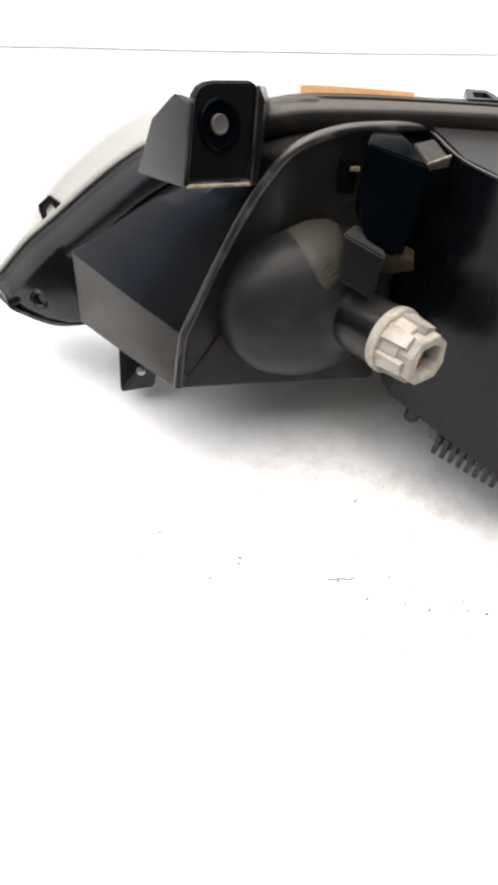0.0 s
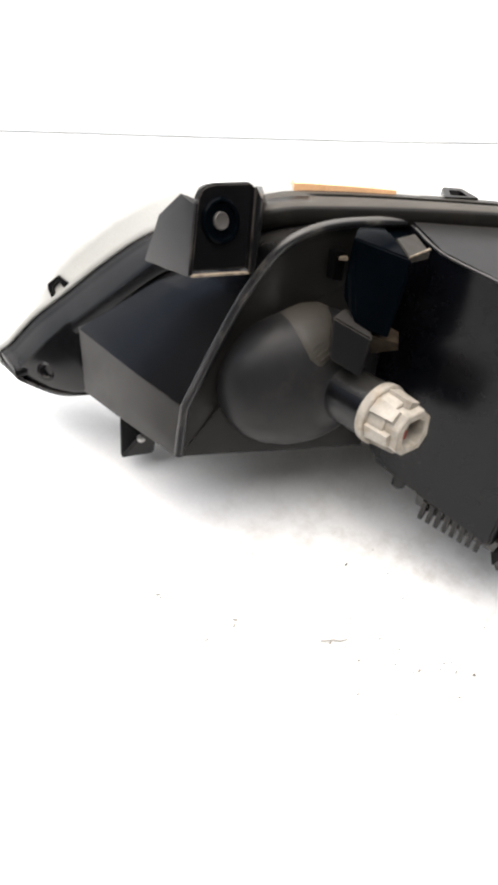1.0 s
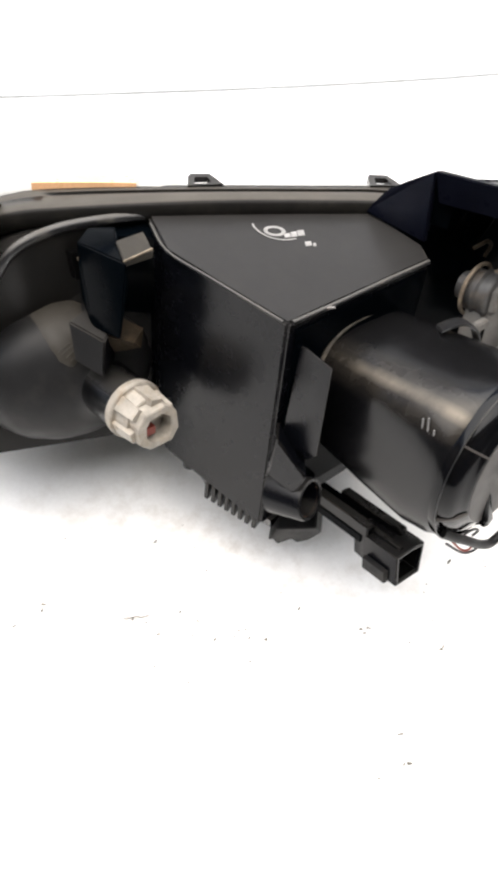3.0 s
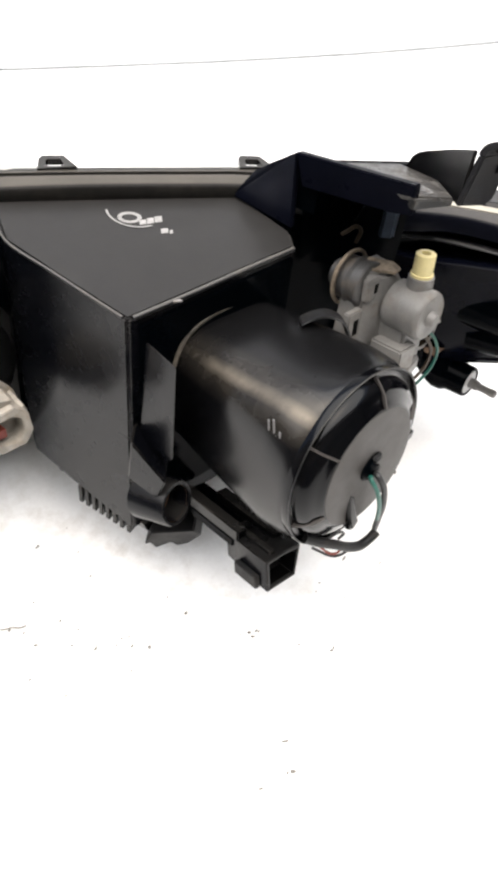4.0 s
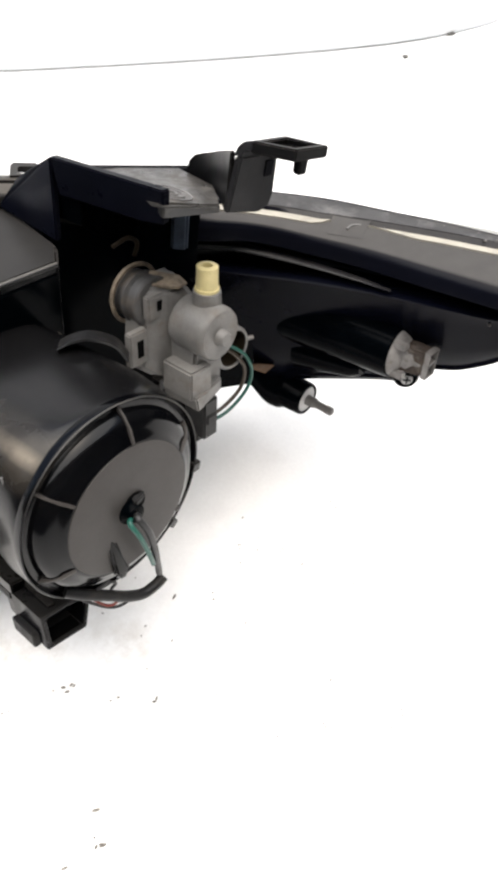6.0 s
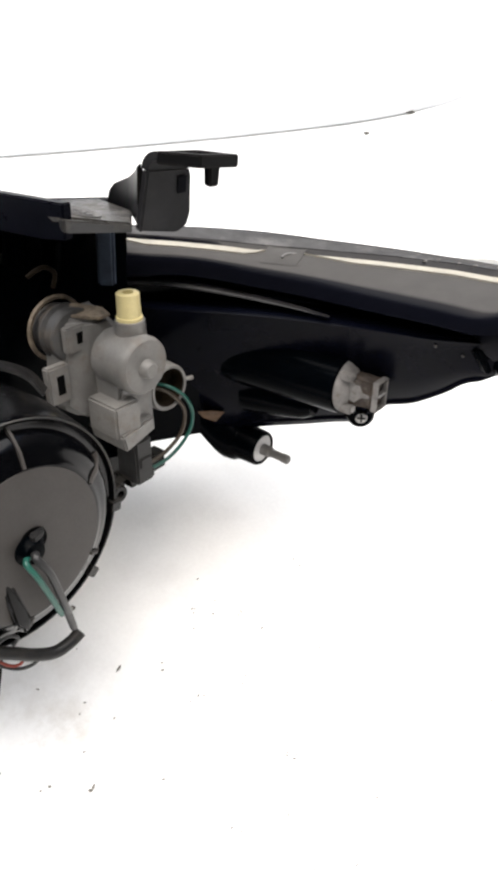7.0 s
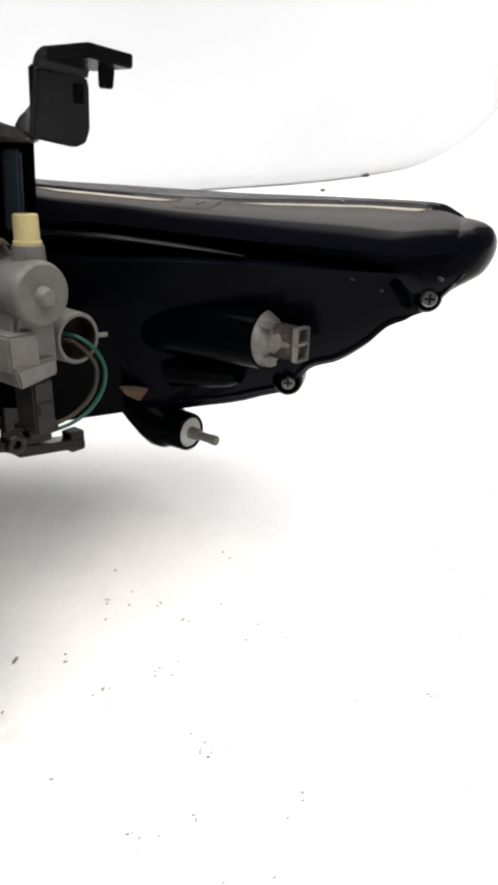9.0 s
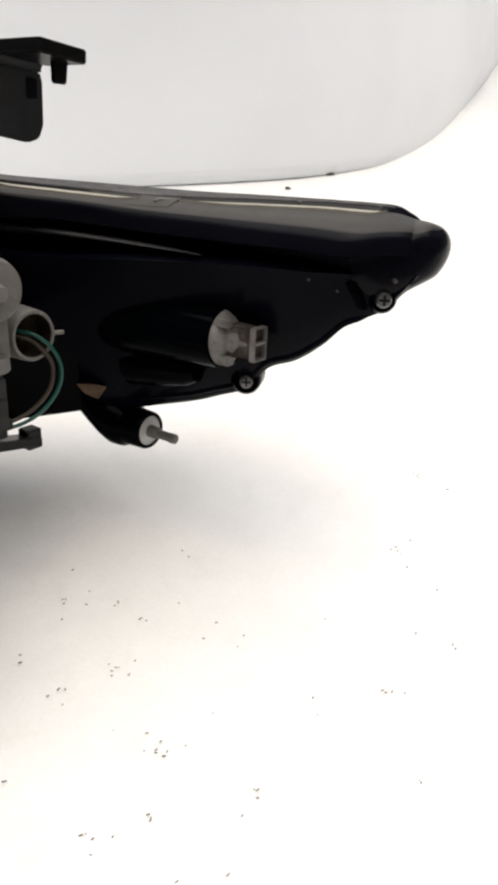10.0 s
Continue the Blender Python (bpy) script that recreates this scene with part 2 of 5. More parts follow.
# ---- mesh tools (millimetres in the lamp's own axes) ----
def V(u, v, w):
    return Vector((u, v, w)) * 0.001


REAR = Vector((0.54, -0.835, 0.08)).normalized()     # the lamp's rearward axis
SIDE = Vector((0.84, 0.54, 0.0)).normalized()        # across it, to its right
SIDE = (SIDE - SIDE.dot(REAR) * REAR).normalized()
UP = SIDE.cross(REAR) * -1
if UP.z < 0:
    UP = -UP


def at(base, side=0.0, up=0.0, rear=0.0):
    """A point offset in millimetres from base along the lamp's side, up and rear axes."""
    return Vector(base) + (SIDE * side + UP * up + REAR * rear) * 0.001


def part(name, bm, mat, parent, label="", bevel=0.0, segments=2, smooth=38):
    bmesh.ops.remove_doubles(bm, verts=bm.verts, dist=1e-6)
    bmesh.ops.recalc_face_normals(bm, faces=bm.faces)
    if bevel:
        sharp = [e for e in bm.edges if len(e.link_faces) == 2 and e.calc_face_angle(0) > radians(28)]
        bmesh.ops.bevel(bm, geom=sharp, offset=bevel * 0.001, segments=segments, affect="EDGES", clamp_overlap=True)
    me = bpy.data.meshes.new(name)
    bm.to_mesh(me)
    bm.free()
    me.materials.append(mat)
    me.polygons.foreach_set("use_smooth", [True] * len(me.polygons))
    me.set_sharp_from_angle(angle=radians(smooth))
    ob = new(name, me)
    ob.parent = parent
    if label:
        tagged(ob, label)
    return ob


def loft(bm, rings, closed=True, cap=True):
    made = [[bm.verts.new(p) for p in ring] for ring in rings]
    n = len(made[0])
    for a, b in zip(made, made[1:]):
        for i in range(n if closed else n - 1):
            j = (i + 1) % n
            bm.faces.new((a[i], a[j], b[j], b[i]))
    if cap and closed:
        bm.faces.new(list(reversed(made[0])))
        bm.faces.new(made[-1])
    return bm


def hull(bm, pts):
    verts = [bm.verts.new(p) for p in pts]
    got = bmesh.ops.convex_hull(bm, input=verts)
    spare = [g for g in got["geom_interior"] + got["geom_unused"] if isinstance(g, bmesh.types.BMVert) and g.is_valid]
    if spare:
        bmesh.ops.delete(bm, geom=list(set(spare)), context="VERTS")
    bmesh.ops.dissolve_limit(bm, angle_limit=radians(3), verts=[v for v in verts if v.is_valid], edges=bm.edges)
    return bm


def slab(bm, outline, shift):
    """A flat outline pushed along shift."""
    a = [bm.verts.new(p) for p in outline]
    b = [bm.verts.new(Vector(p) + shift) for p in outline]
    n = len(a)
    bm.faces.new(a), bm.faces.new(list(reversed(b)))
    for i in range(n):
        j = (i + 1) % n
        bm.faces.new((a[j], a[i], b[i], b[j]))
    return bm


def across(axis):
    x = axis.orthogonal().normalized() if abs(axis.dot(UP)) > 0.9 else UP.cross(axis).normalized()
    return x, axis.cross(x).normalized()


def circle(c, axis, r, n=32, squash=1.0, start=0.0):
    x, y = across(axis)
    return [c + (x * math.cos(a) + y * math.sin(a) * squash) * r * 0.001 for a in (start + 2 * math.pi * i / n for i in range(n))]


def turned(bm, c, axis, profile, n=40, cap=True):
    """A turned body: profile of (along, radius) in millimetres from c along axis."""
    axis = axis.normalized()
    return loft(bm, [circle(c + axis * s * 0.001, axis, r, n) for s, r in profile], True, cap)


def rod(bm, a, b, r, r2=None, n=20):
    axis = (b - a).normalized()
    return loft(bm, [circle(a, axis, r, n), circle(b, axis, r if r2 is None else r2, n)])


def spline(pts, steps=6):
    pts = [Vector(p) for p in pts]
    ext = [2 * pts[0] - pts[1], *pts, 2 * pts[-1] - pts[-2]]
    out = []
    for i in range(1, len(ext) - 2):
        p0, p1, p2, p3 = ext[i - 1:i + 3]
        for k in range(steps):
            t = k / steps
            out.append(0.5 * (2 * p1 + (p2 - p0) * t + (2 * p0 - 5 * p1 + 4 * p2 - p3) * t * t + (3 * p1 - p0 - 3 * p2 + p3) * t ** 3))
    return out + [pts[-1]]


def cable(bm, pts, r, n=10, steps=7):
    line = spline(pts, steps)
    rings, x = [], None
    for i, p in enumerate(line):
        axis = (line[min(i + 1, len(line) - 1)] - line[max(i - 1, 0)]).normalized()
        x = (x - x.dot(axis) * axis).normalized() if x else axis.orthogonal().normalized()
        y = axis.cross(x)
        rings.append([p + (x * math.cos(a) + y * math.sin(a)) * r * 0.001 for a in (2 * math.pi * k / n for k in range(n))])
    return loft(bm, rings)


def box(bm, base, side, up, rear):
    """A block from base, spanning (lo, hi) millimetres on the lamp's side, up and rear axes."""
    return hull(bm, [at(base, a, b, c) for a in side for b in up for c in rear])


B = bmesh.new


# ---- setting ----
def spread(name, bm, mat):
    me = bpy.data.meshes.new(name)
    bmesh.ops.recalc_face_normals(bm, faces=bm.faces)
    bm.to_mesh(me)
    bm.free()
    me.materials.append(mat)
    me.polygons.foreach_set("use_smooth", [True] * len(me.polygons))
    return new(name, me)


def ground_sheet():
    bm = B()
    n, size = 90, 3.2
    grid = [[bm.verts.new((x, y, 0.0012 * (noise.noise(Vector((x * 2.5, y * 2.5, 0))) - 0.5) - 0.0012))
             for x in (-size + 0.3 + 2 * size * i / n for i in range(n + 1))] for y in (-size + 0.5 + 2 * size * j / n for j in range(n + 1))]
    for j in range(n):
        for i in range(n):
            bm.faces.new((grid[j][i], grid[j][i + 1], grid[j + 1][i + 1], grid[j + 1][i]))
    far = 60.0
    edge = [bm.verts.new(p) for p in ((-far, -far, -0.002), (far, -far, -0.002), (far, far, -0.002), (-far, far, -0.002))]
    corners = [grid[0][0], grid[0][n], grid[n][n], grid[n][0]]
    rows = [grid[0], [r[n] for r in grid], grid[n][::-1], [r[0] for r in grid][::-1]]
    for k in range(4):
        bm.faces.new([edge[(k + 1) % 4], edge[k]] + rows[k])
    ob = spread("ground", bm, sheet)
    return tagged(ob, "white sheet spread flat under the headlamp, lightly soiled", "sheet", kind="structure")


def back_wall():
    plan = [(-3.4, 1.44), (-2.6, 1.33), (-1.8, 1.22), (-1.0, 1.115), (-0.6, 1.055), (-0.2, 0.999), (0.0, 0.964), (0.15, 0.938), (0.3, 0.913), (0.45, 0.891), (0.6, 0.873), (0.75, 0.861), (0.85, 0.860), (0.93, 0.869), (1.0, 0.886),
            (1.085, 0.928), (1.163, 0.976), (1.251, 1.043), (1.373, 1.147), (1.534, 1.289), (1.75, 1.487), (2.6, 2.28), (4.0, 3.6)]
    line = spline([(x, y, 0) for x, y in plan], 8)
    bm = B()
    heights = [(0.006, -0.003), (0.006, 0.0012), (0.0, 0.0019), (0.0, 0.02), (0.001, 0.05)] + [(0.002, 0.05 + 0.05 * k) for k in range(1, 14)]
    rings = []
    for back, h in heights:
        ring = []
        for i, p in enumerate(line):
            d = line[min(i + 1, len(line) - 1)] - line[max(i - 1, 0)]
            nrm = Vector((-d.y, d.x, 0)).normalized()
            wave = (0.010 * noise.noise(Vector((p.x * 3, p.y * 3, h * 2.5))) + 0.004 * noise.noise(Vector((p.x * 9, p.y * 9, h * 3 + 7)))) * min(1, h * 8)
            back_ = back * (max(0.0, min(1.0, (1.06 - p.x) / 0.36)) if h < 0.004 else 1.0) - (0.10 * h if p.x > 1.375 else 0.0) + 0.16 * h * max(0.0, min(1.0, (0.72 - p.x) / 0.5))
            fold = max(0.0, min(1.0, (p.x - 0.55) / 0.4))
            back_ += fold * (0.20 * max(0.0, h - 0.10) + 0.012 * noise.noise(Vector((p.x * 6, p.y * 2, h * 3 + 3))) * min(1, h * 5))
            ring.append(p + nrm * (back_ + wave) + Vector((0, 0, h)))
        rings.append(ring)
    loft(bm, rings, closed=False)
    ob = spread("wall_back", bm, wall_paint)
    thick = ob.modifiers.new("thickness", "SOLIDIFY")
    thick.thickness, thick.offset = 0.03, -1.0
    return tagged(ob, "plain white backdrop wall with a rounded receding corner", "wall", kind="structure")


def unseen_wall(name, a, b, height):
    """A plain wall out of view, added to block sky and darken reflections."""
    a, b = Vector((*a, 0)), Vector((*b, 0))
    nrm = Vector((-(b - a).y, (b - a).x, 0)).normalized() * 0.12
    bm = B()
    loft(bm, [[p + Vector((0, 0, z)) for p in (a, b, b + nrm, a + nrm)] for z in (0, height)])
    ob = spread(name, bm, plaster)
    return tagged(ob, "unseen plain grey wall, added to darken reflections", "wall", kind="structure")


ground_sheet()
back_wall()
# unseen slab overhead, added to block sky and darken the lamp's rear faces
bm = B()
loft(bm, [[Vector((x, y, z)) for x, y in ((-2.9, -1.5), (3.3, -1.5), (3.3, -0.95), (-2.9, -0.95))] for z in (2.6, 2.7)])
tagged(spread("ceiling", bm, plaster), "unseen grey slab over the near half, added to block sky light", "ceiling", kind="structure")
unseen_wall("unseen_wall_south", (3.3, -1.5), (-2.9, -1.5), 2.6)
unseen_wall("unseen_wall_west", (-2.9, -1.5), (-2.9, 1.2), 2.6)
unseen_wall("unseen_wall_east", (3.3, 2.6), (3.3, -1.5), 2.6)

# ---- the headlamp ----
LAMP = Matrix(((0.98765, 0.08617, 0.13086, 0.216), (-0.11384, 0.9685, 0.22146, 0.374), (-0.10766, -0.23362, 0.96635, 0.216), (0, 0, 0, 1)))
lamp = new("headlamp")
lamp.matrix_world = LAMP
lamp.empty_display_size = 0.05
tagged(lamp, "used black car headlamp unit seen from behind, resting on the sheet", "headlamp")


def lerp_rows(rows, u):
    """The row of a table, keyed by its first number, smoothly between its neighbours."""
    for a, b in zip(rows, rows[1:]):
        if a[0] <= u <= b[0]:
            t = (u - a[0]) / (b[0] - a[0])
            return [x + (y - x) * t for x, y in zip(a, b)]
    return rows[0] if u < rows[0][0] else rows[-1]


# lens edge of the rim: place, then the way to the rim's rear edge, then the height of its rear face
RIM = [
    (V(-288, 92, -165), V(4, -24, 6), 3), (V(-318, 102, -175), V(6, -26, 8), 3), (V(-348, 115, -173), V(12, -30, 8), 4), (V(-366, 122, -162), V(19, -33, 3), 6), (V(-355, 120, -149), V(17, -32, -4), 8), (V(-335, 117, -123.5), V(13, -31, -9), 9),
    (V(-313, 110, -100.5), V(13, -31, -9), 10), (V(-283, 98, -68), V(12, -32, -9), 11), (V(-253, 86, -40), V(9, -32, -7), 12), (V(-213, 72, -14), V(4, -34, -3), 13),
    (V(-173, 60, 3), V(-2, -31, 0), 13), (V(-135, 55, 9), V(-3, -29, 0), 13), (V(-56, 53, 12), V(0, -23, 0), 14), (V(20, 56, 12), V(0, -23, 0), 14),
    (V(66, 57, 12), V(0, -24, -1), 14), (V(120, 52, 11), V(-3, -28, -5), 17), (V(166, 46, 9.5), V(-6, -34, -5), 19), (V(205, 38, 10), V(-13, -34, -6), 20),
    (V(240, 24, 11), V(-21, -37, -7), 21), (V(270, 1, 13.2), V(-28, -32, -8.5), 21), (V(300, -27, 16.7), V(-32, -33, -9.5), 22), (V(325, -54, 19.7), V(-34, -32, -10), 23),
    (V(340, -70, 21.3), V(-31, -34, -10.5), 21), (V(352, -70, 20.6), V(-24, -36, -8), 18), (V(361, -68, 17.6), V(-16, -36, -5), 14), (V(367, -67, 15), V(-8, -28, -3), 10), (V(370, -74, 10), V(-3, -12, -1), 7),
]
rim_edge = spline([r[0] for r in RIM], 6)
rim_way = spline([r[1] for r in RIM], 6)
rim_face = [p.x for p in spline([Vector((r[2], 0, 0)) for r in RIM], 6)]


def groove(u):
    """How far back across the rim its groove lies, as a share of the rim's depth."""
    return lerp_rows([(120, 0.42), (205, 0.55), (240, 0.54), (270, 0.44), (300, 0.34), (325, 0.27), (360, 0.25)], u)[1]


def build_rim():
    bm = B()
    rings = []
    for i, (p, way, face) in enumerate(zip(rim_edge, rim_way, rim_face)):
        down, back = V(0, 0, -1), way.normalized() * 0.001
        # the rear edge is squarer on the long side and rolls over softly towards the pointed end
        roll = min(1.0, max(0.0, (p.x * 1000 - 120) / 70))
        dip = min(1.0, max(0.08, (p.x * 1000 + 190) / 50))
        square = [(0.30, 0, 0), (0.34, 2.2 * dip, 0), (0.40, 2.4 * dip, 0), (0.43, 0.6 * dip, 0), (0.86, 0.2, 0), (1.0, 1.0, -1.2), (1.0, 3.2, 0.6), (1.0, face * 0.8, 0.8), (1.0, face, -1.0), (1.0, face, -5)]
        g = groove(p.x * 1000)
        rest = 0.97 - g
        # an open groove at the strip, then a gently crowned top that turns down into the rear face
        soft = [(g - 0.10, 0.2, 0), (g - 0.06, 2.6, 0), (g + 0.02, 2.6, 0), (g + 0.03, 0.5, 0), (g + 0.03 + rest * 0.5, 0.2, 0), (g + 0.03 + rest * 0.83, 0.7, 0), (g + 0.03 + rest * 0.95, 2.2, 0), (0.995, 5.0, 0), (1.0, 11.0, 0.4), (0.97, 12.6, -3)]
        mixed = [tuple(x + (y - x) * roll for x, y in zip(a, b)) for a, b in zip(square, soft)]
        rings.append([p + down * 9 - back * 1, p + down * 1, p + back * 1.2] + [p + way * f + down * d_ + back * b_ for f, d_, b_ in mixed] + [p + way * (0.4 + 0.15 * roll) + down * ((face + 2) * (1 - roll) + 27 * roll * min(1.0, face / 22))])
    turn = max(i for i, q in enumerate(rim_edge) if q.x < -0.185)
    join = max(i for i, q in enumerate(rim_edge) if q.x < 0.115)
    loft(bm, rings[join:])
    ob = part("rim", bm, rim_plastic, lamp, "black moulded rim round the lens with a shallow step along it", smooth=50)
    # top run: a paler copy holding both dust and sky sheen
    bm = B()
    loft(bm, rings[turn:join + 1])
    part("rim_top", bm, rim_dust_sheen, ob, "top run of the rim, paler for dust and sky sheen", smooth=50)
    # side run: a shinier copy, to pick up the wall's pale reflection
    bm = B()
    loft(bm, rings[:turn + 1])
    part("rim_side", bm, plastic, ob, "flat rim face round the pointed side, shinier copy for the wall's reflection", smooth=50)
    return ob


rim = build_rim()


def rim_tab(u):
    """A small clip loop standing on the rim's lens edge."""
    i = min((k for k in range(len(rim_edge)) if rim_edge[k].z > -0.12), key=lambda k: abs(rim_edge[k].x - u * 0.001))
    p = rim_edge[i]
    t = (rim_edge[i + 1] - rim_edge[i - 1]).normalized()
    out = V(0, 1, 0.12).normalized() if u > -200 else V(-0.45, 0.6, 0.6).normalized()
    up = t.cross(out)
    if up.z < 0:
        up = -up
    bm = B()
    L, D = 0.010, 0.011
    outer = [p - t * L - out * 0.004, p - t * L * 0.9 + out * D * 0.7, p - t * L * 0.7 + out * D, p + t * L * 0.55 + out * D, p + t * L * 1.3 - out * 0.002]
    inner = [p - t * L * 0.55 - out * 0.001, p - t * L * 0.5 + out * D * 0.45, p - t * L * 0.4 + out * D * 0.62, p + t * L * 0.35 + out * D * 0.62, p + t * L * 0.6 - out * 0.001]
    for lo, hi in ((-0.0025, 0.0015),):
        a, b = [bm.verts.new(q + up * lo) for q in outer], [bm.verts.new(q + up * lo) for q in inner]
        c, d = [bm.verts.new(q + up * hi) for q in outer], [bm.verts.new(q + up * hi) for q in inner]
        for k in range(5):
            m = (k + 1) % 5
            bm.faces.new((a[k], a[m], b[m], b[k])), bm.faces.new((c[m], c[k], d[k], d[m]))
            bm.faces.new((a[m], a[k], c[k], c[m])), bm.faces.new((b[k], b[m], d[m], d[k]))
    return part("clip_tab", bm, plastic, rim)


for place in (-313, -56, 63):
    rim_tab(place)


def build_lens():
    """The clear front cover, from the rim's lens edge forward and down to where the lamp rests."""
    bm = B()
    rings = []
    for i in range(0, len(rim_edge), 2):
        p = rim_edge[i]
        u = p.x * 1000
        foot = lerp_rows([(-360, 150, -176), (-300, 135, -190), (-200, 110, -205), (-100, 105, -213), (0, 100, -208), (60, 92, -206), (110, 80, -150), (166, 60, -70), (240, 40, -50), (330, 5, -30), (370, -60, -8)], u)
        f = V(u * 0.98, foot[1], foot[2])
        out = lerp_rows([(-360, 14, 0), (-250, 26, 0), (-150, 26, 0), (60, 18, 0), (150, 10, 0), (370, 8, 0)], u)[1]
        bulge = min(1.0, max(0.0, (-170 - u) / 60)) * min(1.0, max(0.0, (u + 345) / 45))
        o = V(-9 * bulge, out - 4 * bulge, 10 * bulge)
        low = min(1.0, max(0.0, (u - 85) / 50))
        hid = min(1.0, max(0.0, (u + 98) / 30)) * (1 - low)
        o = o + V(0, -3 * hid, -9 * hid)
        rings.append([p + V(0, -3, -3 - 3 * low), p + V(0, 4 - 3 * low - 3 * hid, -1.5 - 5 * low - 2 * hid), p + o * (0.6 - 0.3 * low) + V(0, 0, 3.2 * bulge - 4 - 5 * low), p + o * (1 - 0.4 * low) + V(0, 0, -5 - 6 * low), p * 0.75 + f * 0.25 + o * 2.2, p * 0.5 + f * 0.5 + o * 2.4, p * 0.25 + f * 0.75 + o * 1.6, f])
    loft(bm, rings, closed=False)
    ob = part("lens_cover", bm, clear, lamp, "clear polycarbonate front lens seen edge-on", smooth=60)
    thick = ob.modifiers.new("thickness", "SOLIDIFY")
    thick.thickness = 0.003
    return ob


build_lens()

bm = B()
strip = [p for p in rim_edge if -0.162 < p.x < -0.088]
loft(bm, [[p + V(0, -3.4, -5), p + V(0, -3.2, 4.6 - 2.4 * k / len(strip)), p + V(0, 8, 4.6 - 2.4 * k / len(strip)), p + V(0, 15, -6)] for k, p in enumerate(strip)])
part("side_reflector", bm, orange, lamp, "amber reflector strip along the lens edge")


def rim_strip(u0, u1, wide):
    """Pale sealant showing along the rear side of the rim's groove, tapered at both ends."""
    idx = [i for i, p in enumerate(rim_edge) if u0 <= p.x * 1000 <= u1 and i > 40]
    bm = B()
    rings = []
    for k, i in enumerate(idx):
        a = groove(rim_edge[i].x * 1000) + 0.015
        t = k / (len(idx) - 1)
        b = a + (0.01 + wide * min(1.0, t * 5, (1 - t) * 9)) / max(0.02, rim_way[i].length) * 0.001
        lo, hi = rim_edge[i] + rim_way[i] * a, rim_edge[i] + rim_way[i] * b
        rings.append([lo + V(0, 0, -3), lo + V(0, 0, -0.2), hi + V(0, 0, 0.45), hi + V(0, 0, -3)])
    loft(bm, rings)
    return part("seal_strip", bm, cream, rim, "cream sealing strip in the rim groove")


rim_strip(150, 246, 6.5)
rim_strip(262, 348, 5.5)


def rim_nose():
    """The rounded end of the rim, closing down to the last screw."""
    outline = [(322, -4), (333, 5), (345, 12.2), (355, 15.8), (363, 15.0), (369.5, 12.4), (373.6, 6.5), (373.2, -0.8), (369, -8.6), (362, -13), (353, -17.5), (345, -23), (334, -26), (320, -18)]
    ring = spline([Vector((u, 0, w)) for u, w in outline + outline[:1]], 3)[:-1]
    c = Vector((350, 0, -3))
    bm = B()
    rings = []
    for v, k, du, dw in ((-62, 0.62, 5, 0), (-68, 0.8, 4, 0), (-76, 0.93, 2.4, 0), (-83, 0.985, 1.0, 0), (-89, 1.0, 0, 0), (-94.5, 0.985, -2.4, 0.1), (-99, 0.94, -4.8, 0.3), (-103, 0.85, -7.5, 0.5), (-106, 0.7, -10, 0.7), (-107, 0.45, -12, 0.8)):
        pts = [c + (q - c) * k + Vector((du, v, dw)) for q in ring]
        # towards the rim it slants forward under the rim's own rear edge
        rings.append([V(q.x, q.y + 0.45 * max(0.0, 344 - q.x), q.z) for q in pts])
    loft(bm, rings)
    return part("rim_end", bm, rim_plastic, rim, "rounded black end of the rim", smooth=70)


rim_nose()
rnd_f = random.Random(8)
for k in range(9):
    near = min(range(len(rim_edge)), key=lambda q: abs(rim_edge[q].x - (0.295 + 0.006 * k)))
    c = rim_edge[near] + rim_way[near] * rnd_f.uniform(0.08, 0.2)
    bm = B()
    hull(bm, [c + V(rnd_f.uniform(-2.4, 2.4), rnd_f.uniform(-1, 1), z) for z in (-0.5, 0.4) for _ in range(4)])
    part("sealant_fleck", bm, dirty_nylon, rim)
bm = B()
near = min(range(len(rim_edge)), key=lambda q: abs(rim_edge[q].x - 0.262))
c = rim_edge[near] + rim_way[near] * 0.6 + V(0, 0, 0.3)
cable(bm, [c + V(-6, 0, -0.6), c + V(-3, 2.4, 0.1), c + V(0, 3, 0.3), c + V(4, 2.2, 0.1), c + V(7, -1, -0.6)], 0.7)
part("moulded_arc", bm, worn, rim)

# a fold of the rim that covers the groove between the two strips
mid = [i for i, q in enumerate(rim_edge) if 0.241 < q.x < 0.268 and i > 40]
bm = B()
loft(bm, [[rim_edge[i] + rim_way[i] * f + V(0, 0, z * math.sin(math.pi * (0.1 + 0.8 * (i - mid[0]) / (mid[-1] - mid[0])))) for f, z in ((groove(rim_edge[i].x * 1000) - 0.13, -0.8), (groove(rim_edge[i].x * 1000) - 0.05, 0.35), (groove(rim_edge[i].x * 1000) + 0.12, 0.35), (groove(rim_edge[i].x * 1000) + 0.34, -0.2), (groove(rim_edge[i].x * 1000) + 0.1, -3))] for i in mid])
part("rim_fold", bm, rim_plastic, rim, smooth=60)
# pale band on the outer flange of the rim
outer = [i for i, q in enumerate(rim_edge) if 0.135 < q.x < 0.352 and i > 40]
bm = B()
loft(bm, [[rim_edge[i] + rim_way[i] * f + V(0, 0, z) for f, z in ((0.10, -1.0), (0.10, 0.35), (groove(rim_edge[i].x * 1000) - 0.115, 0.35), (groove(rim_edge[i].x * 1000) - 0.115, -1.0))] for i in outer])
part("flange_band", bm, flange_pale, rim, "pale speckled band along the rim's outer flange")
# lower lip below the rim's rear face
bm = B()
lip_line = spline([V(152, 20, -15), V(180, 12, -14.5), V(210, -6, -14), V(240, -30, -13.4), V(256, -46, -13)], 8)
